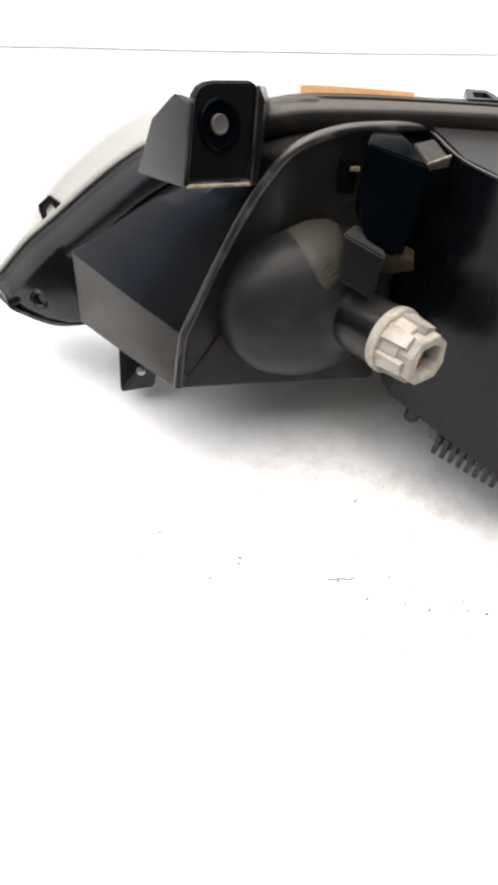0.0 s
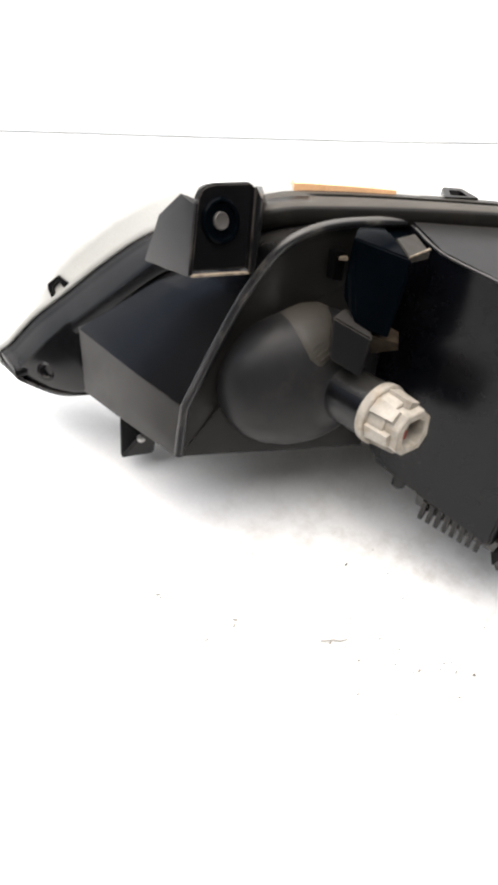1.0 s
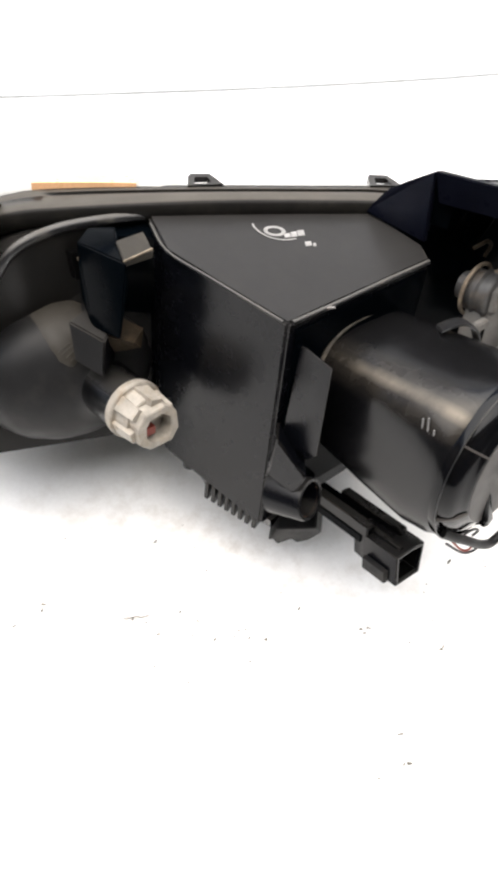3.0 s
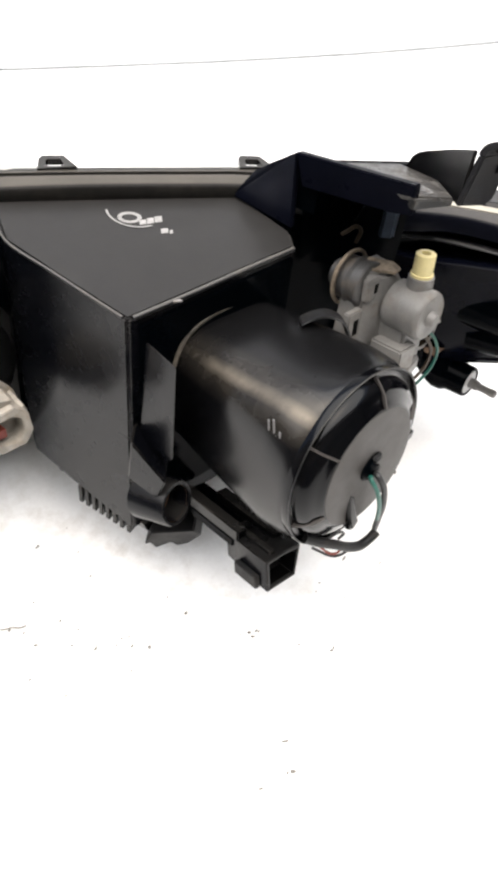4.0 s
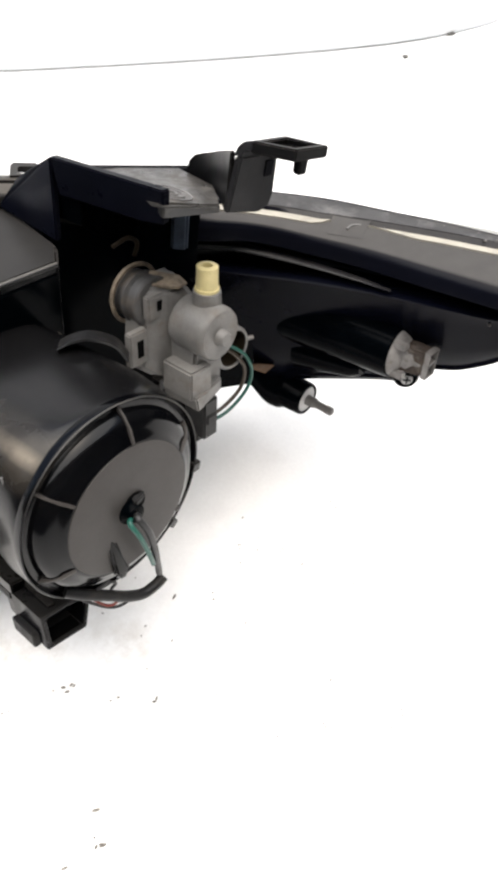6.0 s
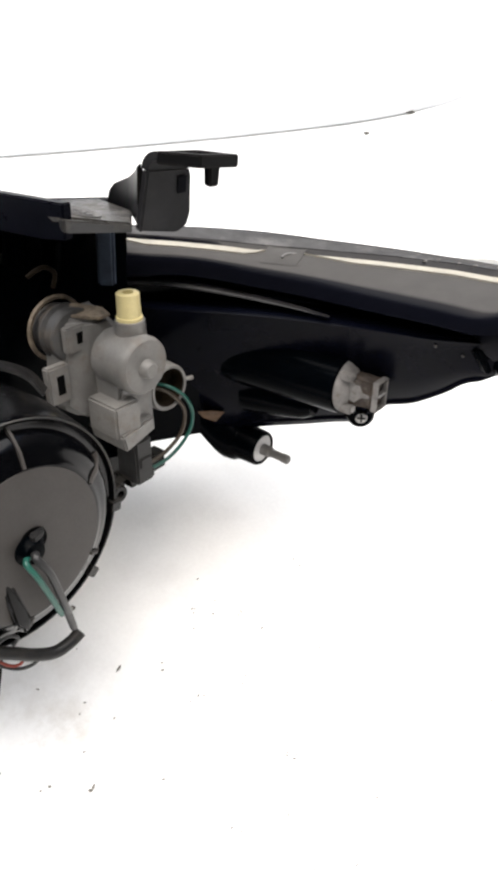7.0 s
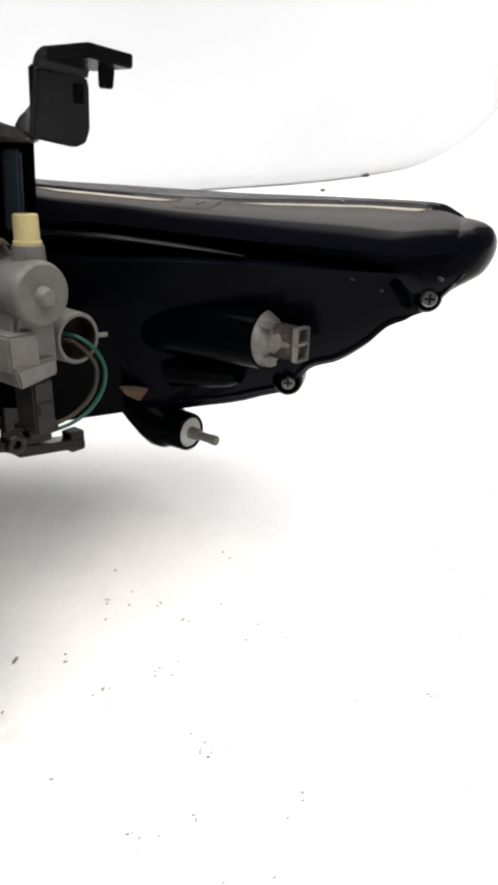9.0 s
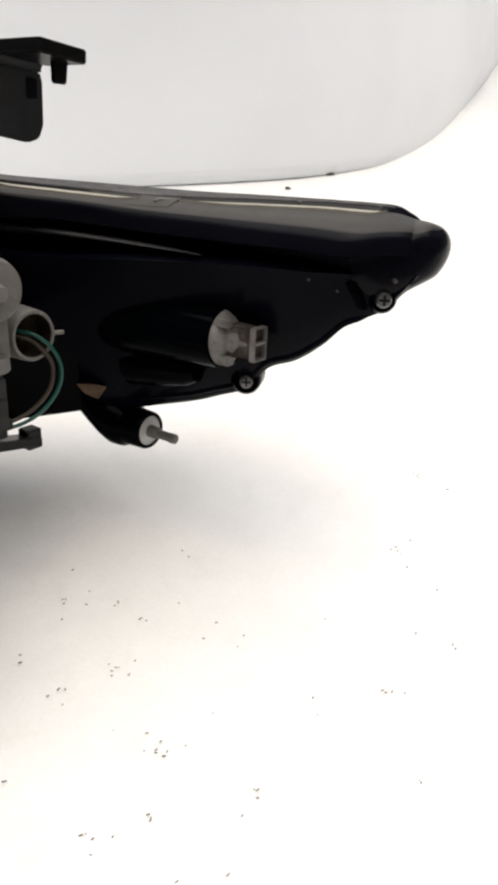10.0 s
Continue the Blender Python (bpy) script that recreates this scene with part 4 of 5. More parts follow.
part("cap_wire", bm, black_wire, lamp, "black wire from the dust cap")
bm = B()
cable(bm, near_cap((-2, -2, 12), (-6, -1, 16), (-4, -8, 19.5), (-0.5, -20, 20.5), (4, -34, 18.5)), 1.25)
part("cap_wire", bm, green_wire, lamp, "green wire from the dust cap")
bm = B()
cable(bm, near_cap((14, -55, 14.5), (9, -57.6, 14), (1, -58.4, 13), (-8, -54, 11), (-17, -47.5, 8), (-27, -41, 4), (-35, -35, 0)), 2.9)
part("wire_sleeve", bm, rubber, lamp, "black tape sleeve round the wires")
bm = B()
cable(bm, near_cap((-4, -57, 11), (-9, -61, 9), (-16, -59.5, 6), (-26, -50, 0)), 0.8)
cable(bm, near_cap((-15, -44, 8.5), (-13, -40, 10), (-17, -37, 9), (-21, -41, 6)), 0.8)
part("loose_wire", bm, black_wire, lamp, "thin loose loop of black wire")
bm = B()
cable(bm, near_cap((-11, -52, 10), (-14, -56.5, 8.5), (-18, -55.5, 6), (-23, -49, 2)), 0.7)
part("loose_wire", bm, red_wire, lamp, "short loose red wire")

for z, top, low in ((-22.5, 36, 12), (-19.4, 38, 27), (-17, 30, 23), (-15, 33, 14), (-12.5, 26, 17)):
    bm = B()
    cable(bm, [at(CAP, -44.4 + 0.022 * (top - y), y, z + 0.12 * (top - y)) for y in (top, (top + low) / 2, low)], 0.55, 6, 3)
    part("scratch", bm, worn, barrel, "pale scratch")

rust = material("rust_stain", (0.082, 0.04264, 0.01804), 0.75, spots=0.5, spot_scale=120)
# fin, clip and rail beside the barrel
bm = B()
hull(bm, [V(-14, -86, -18), V(-3, -101, -21), V(-16, -80, -20), V(-4, -106, -80), V(-20, -82, -84), V(-6, -97, -92), V(-10, -74, -90)])
part("fin", bm, box_plastic, lamp, "thin fin beside the barrel", bevel=0.8)
bm = B()
hull(bm, [V(-26, -94, -76), V(-8, -106, -98), V(-12, -100, -118), V(-28, -90, -108), V(-22, -76, -76), V(-4, -86, -96), V(-6, -82, -118), V(-22, -74, -108)])
part("clip_housing", bm, box_plastic, lamp, bevel=1.2)
bm = B()
spout = Vector((0.68, -0.66, 0.30)).normalized()
turned(bm, V(0, -99, -124), spout, [(-26, 15), (-2, 14.4), (0, 13.6), (0, 11.6), (-16, 10.6)], 28, cap=False)
spout_part = part("clip_tube", bm, box_plastic, lamp, "short black spout below the barrel", smooth=35)
bm = B()
turned(bm, V(0, -99, -124), spout, [(-15, 0.2), (-15, 11), (-2, 11.55), (-2, 11.3)], 28, cap=False)
part("stain", bm, rust, spout_part, "rusty brown stain inside the spout")

def build_connector():
    a, b, c, d = V(46, -141, -135), V(73, -123, -144), V(69, -134, -160), V(48, -147, -156)
    mid = (a + b + c + d) / 4

    def ring(k, back):
        return [mid + (q - mid) * k - REAR * back * 0.001 for q in (a, a * 0.5 + b * 0.5 + V(0, 0, 1.6), b, c, d)]

    bm = B()
    loft(bm, [ring(0.86, 36), ring(0.9, 28), ring(1.0, 26), ring(1.0, 1), ring(0.97, 0), ring(0.80, 0), ring(0.76, 19)])
    plug = part("connector", bm, box_plastic, lamp, "open black wiring connector", bevel=0.5)
    bm = B()
    hull(bm, [q + w for q in (d - REAR * 0.024, d * 0.6 + a * 0.4 - REAR * 0.024, d - REAR * 0.006, d * 0.6 + a * 0.4 - REAR * 0.006) for w in (V(0, 0, 0), V(-3.4, -1.6, 0))])
    part("latch", bm, dark_grey, plug, bevel=0.5)
    bm = B()
    hull(bm, [a * 0.75 + b * 0.25 + w - REAR * z for z in (0.003, 0.03) for w in (V(-2, 0, 0), V(3, 2, -1), V(-1, 0, 3), V(2.4, 2, 2.4))])
    part("key_ridge", bm, plastic, plug, bevel=0.5)
    # lining blackened to paint the shade inside the plug
    bm = B()
    loft(bm, [ring(0.79, 2.0), ring(0.77, 16)], cap=False)
    bm.faces.new([bm.verts.new(q) for q in ring(0.77, 15.5)])
    part("plug_shade", bm, cavity_shade, plug, "near-black lining for the shade inside the connector")
    for k, y0, y1, z0, z1, mat in ((0.12, -2, 7, 24, 76, plastic), (0.72, -3, 6, 12, 62, plastic), (0.4, -10, -3, 28, 82, gloss_plastic)):
        o = a * (1 - k) + b * k
        x = (b - a).normalized()
        bm = B()
        hull(bm, [o + x * e * 0.001 + UP * y * 0.001 - REAR * z * 0.001 for e in ((-4, 5) if mat is plastic else (-13, 15)) for y in (y0, y1) for z in (z0, z1)])
        part("rail", bm, mat, lamp, "ribbed rail leading to the connector", bevel=0.8)


build_connector()
bm = B()
slab(bm, [V(*p) for p in ((-14, -84, -168), (14, -84, -170), (20, -82, -178), (12, -80, -188), (4, -80, -190), (0, -79, -187), (-10, -79, -191), (-14, -80, -184), (-18, -82, -182))], V(8, 26, 2))
part("bottom_foot", bm, dark_grey, rear_box, "dark notched foot under the box", bevel=0.8)

# paler base mixes dust with the wall's reflection on the plate
plate_dust_sheen = material("dusty_sheen_plate_plastic", (0.03772, 0.03526, 0.03198), 0.36, shine=0.328, spots=0.3, spot_scale=70, dust=(0.2132, 0.1968, 0.1722), dust_amount=0.5, dust_scale=60)
# main bracket on top, open towards the rear
def build_bracket():
    bm = B()
    hull(bm, [V(48, 34, 4), V(76, -4, 1), V(76, 5, 42), V(52, 38, 4), V(79, -2, 1), V(80, 8, 42), V(60, 30, 22)])
    bracket = part("top_bracket", bm, web_plastic, lamp, "large black mounting bracket, hollow below", bevel=0.8)
    bm = B()
    slab(bm, [V(76, 5, 42), V(120, -58, 51), V(120, -60, 36), V(112, -49, 33), V(79, -3, 26)], V(4, 3, 0))
    part("front_web", bm, web_plastic, bracket, bevel=0.6)
    bm = B()
    slab(bm, [V(82, -2, 34), V(119, -58, 46), V(151, -44, 38), V(156, -14, 35), V(144, 14, 33), V(100, 22, 30)], V(0, 0, -3.5))
    part("top_plate", bm, plate_dust_sheen, bracket, "dusty top plate of the bracket, wall reflection in its colour", bevel=0.8)
    bm = B()
    slab(bm, [V(120, -61, 45), V(151, -43, 37), V(152, -42, 33), V(120, -60, 39)], V(-2, 4, 0))
    part("plate_lip", bm, lip_plastic, bracket, "dirty folded lip of the plate", bevel=0.6)
    for r in (2.6, 6, 9.6):
        bm = B()
        turned(bm, V(127.5, -39.5, 42.0), V(0.2, 0.11, 0.975), [(-2, r), (0.8, r), (0.9, r + 1.2), (-2, r + 1.4)], 32, cap=False)
        part("plate_ring", bm, worn, bracket)
    for p0, p1 in ((V(94, 14, 26), V(94, 20, -4)), (V(112, 8, 26), V(112, 16, -10))):
        bm = B()
        slab(bm, [p0, p0 + V(8, -14, 0), p1 + V(6, -6, 0), p1], V(2.4, 2, 0))
        part("inner_rib", bm, gloss_plastic, bracket)
    bm = B()
    hull(bm, [V(u, v, w) for u, v in ((77, 8), (82, 11), (89, -4), (93, 3)) for w in (10, 34)] + [V(78, 7, 38.5), V(81, 9, 38.5)])
    part("inner_web", bm, gloss_plastic, bracket)
    bm = B()
    hull(bm, [V(92, 20, 30), V(157, 11.6, 33), V(92, 26, 30), V(157, 18, 33), V(92, 20, -34), V(157, 13.6, -34), V(92, 26, -34), V(157, 20, -34)])
    part("rear_panel", bm, gloss_plastic, bracket, "smooth black panel below the bracket plate", bevel=0.6)
    # strip added to paint the sky's reflection on the panel
    bm = B()
    hull(bm, [V(u, v, w) for u, v in ((140.5, 12.2), (149, 10.2), (141, 16), (151.5, 13)) for w in (26, -14)])
    part("panel_sky_streak", bm, sky_sheen_plastic, bracket, bevel=1.2)


build_bracket()


def build_arm():
    bm = B()
    # upright side plate, running forward and curling aside at its end
    rows = [(153.5, -45, 34, 64), (155.3, -30, 33, 58.5), (155.8, -15, 32, 52.8), (155, -5, 31, 48.4), (152.6, 3, 30, 45), (149.8, 8, 29.5, 42.2), (147.8, 11, 29, 38.4), (147, 12.4, 29, 33)]
    loft(bm, [[V(u, v, lo), V(u, v, hi), V(u + 2.8, v + 0.6, hi), V(u + 2.8, v + 0.6, lo)] for u, v, lo, hi in rows])
    arm = part("hook_arm", bm, arm_plastic, lamp, "black angled hook arm standing on the bracket", bevel=0.8)
    bm = B()
    slab(bm, [V(152, -44, 35), V(171, -37, 32), V(176, -34, 34), V(178, -33, 40), V(177.6, -34.6, 57), V(176.6, -35, 61), V(155.2, -46.5, 62.5)], Vector((0.69, -0.72, 0.02)) * 0.0036)
    part("front_plate", bm, arm_film, arm, bevel=0.8)
    bm = B()
    # flat tongue: a frame with a sunk top
    tongue = [V(160.5, -51.5, 70.8), V(176, -68, 73), V(196, -57, 71), V(181.5, -39.5, 69)]
    c = sum(tongue, Vector()) / 4
    inner = [c + (p - c) * 0.68 for p in tongue]
    drop = V(0, 0, -1)
    loft(bm, [[p + drop * 5.5 for p in tongue], tongue, inner, [p + drop * 3.4 for p in inner]], cap=False)
    bm.faces.new([bm.verts.new(p + drop * 3.4) for p in inner])
    bm.faces.new([bm.verts.new(p + drop * 5.5) for p in tongue])
    part("tongue", bm, arm_plastic, arm, "flat frame-shaped tongue", bevel=0.6)
    bm = B()
    hull(bm, [V(183, -57, 68), V(189, -54, 68), V(187, -50, 68), V(181, -53, 68), V(183.5, -57, 57), V(188, -55, 57), V(186.5, -51, 57), V(181.5, -53, 57)])
    part("peg", bm, arm_plastic, arm, bevel=0.6)
    bm = B()
    out, rings = Vector((0.69, -0.72, 0.02)), []
    for k in range(8):
        a = radians(90 * k / 7)
        ring = []
        for foot, rad in ((V(155.2, -46.5, 62.4), 8.2), (V(176.6, -35, 60.8), 8.2), (V(176.6, -35, 60.8), 4.6), (V(155.2, -46.5, 62.4), 4.6)):
            ring.append(foot + (out * (8.2 - rad * math.cos(a)) + Vector((0, 0, 1)) * rad * math.sin(a)) * 0.001)
        rings.append(ring)
    loft(bm, rings)
    part("bend", bm, arm_film, arm, smooth=40)
    # dark patch painted for the shade of a small slot
    bm = B()
    slab(bm, [q + V(2.6, -2.7, 0) for q in (V(170.4, -37.6, 50), V(174.6, -35.8, 50.4), V(174.4, -37.0, 58), V(170.2, -38.8, 58))], V(-1, 3, 0))
    part("latch_slot_shade", bm, web_plastic, arm, "dark patch for a small shaded slot in the plate")


build_arm()

# right wing of the housing
UPPER = [V(146, 22, -24), V(164, 12, -26), V(184, 4, -26), V(205, -9, -23), V(222, -22, -20), V(240, -35, -17.5), V(256, -49, -15), V(270, -61, -13), V(283, -72, -11.5), V(296, -82, -10.5), V(308, -89, -9.5), V(320, -95, -8.5), V(332, -99, -7.5), V(344, -102, -6.5)]
LOWER = [V(150, 64, -120), V(190, 48, -132), V(228, 30, -130), V(256, 14, -121.5), V(275, 1, -114), V(286, -13, -105), V(297, -30, -94), V(303, -42, -77), V(313, -57, -67), V(321, -71, -53), V(325, -82, -40), V(331, -91, -33), V(339, -97, -26), V(348, -104, -10)]
upper, lower = spline(UPPER, 5), spline(LOWER, 5)
bm = B()
rings = []
for a, b in zip(upper, lower):
    mid1, mid2 = a * 0.75 + b * 0.25 + V(0, -0.5, 0), a * 0.4 + b * 0.6 + V(-2, -3, 0)
    rings.append([a + V(12, 30, 14), a + V(9, 22, -1), a + V(0.6, 2, -0.2), a + V(0, -0.4, -1.6), mid1, mid2, b + V(-2, -4, 3.5), b + V(-0.6, -1.5, 0.6), b, b + V(1.5, 5, 2), b + V(8, 18, 8)])
loft(bm, rings)
wing = part("wing_housing", bm, wing_plastic, lamp, "glossy black wing of the housing with a scalloped lower edge", smooth=40)


# a raised bead that follows the scalloped lower edge, and a rounded bulge above it
bead = [b * 0.93 + a * 0.07 + V(-0.9, -1.5, 0) for a, b in zip(upper, lower) if 0.222 < b.x < 0.336]
bm = B()
rings = []
for i, q in enumerate(bead):
    way = (bead[min(i + 1, len(bead) - 1)] - bead[max(i - 1, 0)]).normalized()
    rings.append(circle(q, way, 2.0 * min(1.0, 0.1 + i / 5, 0.1 + (len(bead) - 1 - i) / 5), 12))
loft(bm, rings)
part("edge_bead", bm, wing_plastic, wing, smooth=60)
bm = B()
loft(bm, [circle(V(238, 16, -92), V(25, -34, 6).normalized(), 15, 28), circle(V(252, -2, -89), V(25, -34, 6).normalized(), 12.5, 28), circle(V(263, -17, -86.4), V(25, -34, 6).normalized(), 9.5, 28), circle(V(267, -22, -85.4), V(25, -34, 6).normalized(), 6.5, 28)])
part("wing_bulge", bm, gloss_plastic, wing, smooth=60)

FIX = Vector((-0.36, -0.92, 0.1)).normalized()       # the way the lens screws point


def build_screw(p, r=9):
    boss = part("screw_boss", turned(B(), p - FIX * 0.016, FIX, [(-6, r * 1.3), (8, r * 1.05), (13, r * 0.95), (15, r * 0.8)], 28), gloss_plastic, wing, bevel=0.0)
    head = part("screw", turned(B(), p, FIX, [(-2, 4.0), (0.6, 4.0), (1.6, 3.3), (1.8, 0.9)], 24), steel, boss, "small cross-head steel screw")
    # dark bars paint the shade of the cross recess
    bm = B()
    x, y = across(FIX)
    for d in (x, y):
        e = FIX.cross(d)
        hull(bm, [p + FIX * z * 0.001 + (d * a + e * b) * 0.001 for z in (1.2, 2.25) for a in (-2.6, 2.6) for b in (-0.6, 0.6)])
    part("cross_slot_shade", bm, dark_grey, head)
    return head


build_screw(V(293, -35, -87) + FIX * 0.003)
build_screw(V(333, -102, -20.5), 7.5)
for p in (V(301, -81, -16), V(315, -86.5, -20), V(299, -60, -35), V(306, -62, -50), V(297, -50, -56), V(334, -107, -10)):
    bm = B()
    turned(bm, p, FIX, [(-5, 1.0), (2.6, 0.9), (3.0, 0.5)], 10)
    part("moulded_dot", bm, cap_film, wing)
bm = B()
hull(bm, [V(316, -94, -14), V(320, -96, -13), V(325, -99, -27), V(329, -97, -26), V(320, -70, -28), V(316, -76, -18)])
part("corner_rib", bm, gloss_plastic, wing, bevel=0.8)

# side lamp bulb holder in the wing
PARK = V(274, -46, -57)
bm = B()
turned(bm, at(PARK, 0, 0, -90), REAR, [(0, 24), (45, 20.5), (80, 18.2), (90, 17.6), (90, 13)], 36, cap=False)
part("side_lamp_tube", bm, gloss_plastic, wing)
holder = part("side_bulb_holder", turned(B(), PARK, REAR, [(-5, 13), (-5, 15.6), (-1, 16.0), (1.2, 15.4), (3, 13.2), (5, 11.4), (6, 8)], 36), dirty_nylon, lamp, "pale grey side lamp bulb holder caked with dirt", bevel=0.6)
bm = B()
hull(bm, [at(PARK, x, y, z) for x, y, z in ((-7, -9, 3), (7, -9, 3), (-7, 9, 3), (7, 9, 3), (-5, -8, 19), (6, -9, 19), (-6, 8.5, 19), (6, 8, 19))])
part("holder_body", bm, grime, holder, "dirt-caked body of the holder", bevel=1.0)
bm = B()
outer = [(-4.5, -9.4), (6.8, -9.4), (6.8, 9.0), (-4.5, 9.0)]
loft(bm, [[at(PARK, x, y, 18.6) for x, y in outer], [at(PARK, x, y, 22.5) for x, y in outer], [at(PARK, 1 + (x - 1) * 0.84, y * 0.90, 22.5) for x, y in outer], [at(PARK, 1 + (x - 1) * 0.84, y * 0.90, 17.6) for x, y in outer]])
frame_ = part("plug_frame", bm, dirty_nylon, holder, "open plug frame of the holder", bevel=0.4)
bm = B()
hull(bm, [at(PARK, x, y, z) for x in (-4.5, 6.5) for y in (-0.7, 0.7) for z in (13, 22)])
part("divider", bm, dirty_nylon, frame_)
bm = B()
hull(bm, [at(PARK, x, y, z) for x in (-4, 6) for y in (-8, 8) for z in (14, 19.2)])
part("contact_floor", bm, grime, frame_)
for k, rows in enumerate((((-4, 3), (8, 3), (9, 7), (5, 9), (6, 12), (2, 14), (1, 18), (-1, 18), (-2, 13), (-6, 9)), ((-11, 3), (-8, 3), (-8, 8), (-10, 9)))):
    bm = B()
    slab(bm, [at(PARK, -8.2 + 0.12 * z, y, z) for y, z in rows], SIDE * 0.003)
    part("residue", bm, dirty_nylon, holder, "pale residue left on the holder", bevel=0.4)
for x0, x1, y0, y1 in ((-12, -6, 8, 12), (-10, -4, -13, -8)):
    bm = B()
    hull(bm, [at(PARK, x, y, z) for x in (x0, x1) for y in (y0, y1) for z in (1, 9)])
    part("lock_tab", bm, dirty_nylon, holder, bevel=0.5)

# adjuster under the wing
ADJ = V(248.5, 11.7, -139.0)
bm = B()
loft(bm, [circle(at(ADJ, side, up, s), REAR, rr, 28) for s, rr, side, up in ((-50, 15, -22, 42), (-44, 17, -15, 30), (-37, 18, -8, 17), (-30, 17.8, -3, 6), (-26, 17.4, -1, 2), (-20, 16.2, 0, 0.6), (-17.5, 14.2, 0, 0), (-16, 13.2, 0, 0), (-1.2, 12.6, 0, 0), (0, 11.8, 0, 0), (0, 10.0, 0, 0), (-3, 9.8, 0, 0))], cap=False)
adj = part("level_adjuster", bm, gloss_plastic, lamp, "black adjuster boot with a white core and metal pin", smooth=35)
part("core", turned(B(), ADJ, REAR, [(-4, 9.9), (-0.8, 9.9), (-0.4, 9.0), (0.2, 4.4)], 28), white_nylon, adj, "white nylon core")
bm = B()
turned(bm, ADJ, REAR, [(-1, 4.2), (7, 3.9), (8, 3.0), (17, 2.9), (18, 3.3), (22, 3.2), (22.8, 2.2)], 18)
part("pin", bm, grey_plastic, adj, "short grey metal pin")
bm = B()
hull(bm, [V(201, 18.6, -107), V(212, 19, -107.5), V(222, 19.4, -110), V(217, 24, -121), V(207, 23.5, -116), V(212, 33, -117)])
part("rusty_spring_plate", bm, rust, adj, "rusty spring plate", bevel=0.8)

# dark wall between box and wing
bm = B()
hull(bm, [V(50, 36, 2), V(196, 18, -10), V(50, 60, 2), V(200, 50, -10), V(50, 36, -150), V(120, 32, -134), V(168, 22, -126), V(206, 22, -127), V(204, 44, -128), V(60, 60, -150)])
part("rear_wall", bm, gloss_plastic, lamp)


# levelling motor
plug_grey = material("dark_plug_plastic", (0.022, 0.0215, 0.021), 0.5, shine=0.2, spots=0.25, dust=DUST, dust_amount=0.1)
motor_grey = material("shaded_grey_plastic", (0.0451, 0.04346, 0.04182), 0.5, spots=0.3, dust=(0.1394, 0.0984, 0.0574), dust_amount=0.5, dust_scale=60)
FACE = V(156, -50, -33)
bm = B()
turned(bm, FACE, REAR, [(-26, 14.6), (-23, 15.6), (-3, 15.6), (-1, 14.9), (0, 13.8)], 40)
motor = part("levelling_motor", bm, grey_plastic, lamp, "grey headlamp levelling motor with a yellow knob", smooth=40)
bm = B()
turned(bm, at(FACE, 0, -1, 0), REAR, [(-1, 5.4), (0.6, 5.2), (1.4, 4.5), (3.6, 4.2), (4.4, 3.4)], 24)
part("hub", bm, grey_plastic, motor)
bm = B()
turned(bm, at(FACE, 2.5, 11, -13), UP, [(-2, 8.4), (10.4, 7.7), (10.7, 6.8)], 28)
part("neck", bm, grey_plastic, motor)
bm = B()
turned(bm, at(FACE, 2.5, 11, -13), UP, [(9, 6.8), (12.4, 6.8), (12.6, 6.1), (24.2, 5.9), (24.7, 5.2), (24.7, 2.9), (19, 2.7)], 28)
part("knob", bm, yellow, motor, "pale yellow ribbed adjusting knob")
bm = B()
hull(bm, [at(FACE, x, y, z) for x, y, z in ((-22, 22, -36), (2, 20, -30), (-24, 24, -50), (8, 22, -50), (-27, -26, -36), (-16, -36, -30), (-27, -28, -52), (12, -34, -50), (8, -30, -26), (14, 4, -28), (-10, 20, -28), (-12, -22, -26))])
part("gear_case", bm, grey_plastic, motor, bevel=2.4, segments=3)
bm = B()
slab(bm, [at(FACE, x, y, z) for x, y, z in ((-19, 21.6, -46), (-8, 24.2, -45), (3, 21.4, -34), (2, 19.6, -27), (-7, 20.4, -25), (-15, 21.8, -32))], UP * 0.0016)
part("caked_dirt", bm, tan_dirt, motor, "dried brown dirt on top of the motor", bevel=0.5)
for s0, s1, y0, y1, z1, sl in ((-24, -9, 5, 19, -30.5, (-18, -12, 9.5, 15.5)), (-37, -24, -20, 1, -32, (-32, -27.5, -15, -4.5))):
    bm = B()
    box(bm, FACE, (s0, s1), (y0, y1), (z1 - 5, z1))
    clip = part("snap_clip", bm, grey_plastic, motor, bevel=0.8)
    # the clip's opening is a block in shade colour
    bm = B()
    box(bm, FACE, sl[:2], sl[2:], (z1 - 3, z1 + 0.15))
    part("slot", bm, cavity_shade, clip)
bm = B()
turned(bm, at(FACE, -14, 11, -72), REAR, [(10, 9), (16, 9), (17, 13.4), (24, 13.8), (24.6, 15.2), (27, 15.4), (27.6, 14), (32, 14), (33, 14.8), (35, 14.6), (36, 13)], 40)
part("mount_collar", bm, motor_grey, motor, bevel=0.5)
bm = B()
turned(bm, at(FACE, -14.5, 11.5, -53), REAR, [(0, 17.2), (1.2, 18.0), (2.4, 17.2), (2.4, 15.8), (0, 15.8)], 36, cap=False)
part("seal_ring", bm, tan_dirt, motor, "tan sealing ring")
bm = B()
box(bm, FACE, (-12, 11), (-38, -6), (-28, -8))
part("stem", bm, grey_plastic, motor, bevel=1.8)
bm = B()
box(bm, FACE, (-20, -3), (-37, -18), (-26, -3))
part("terminal_block", bm, grey_plastic, motor, bevel=1.2)
bm = B()
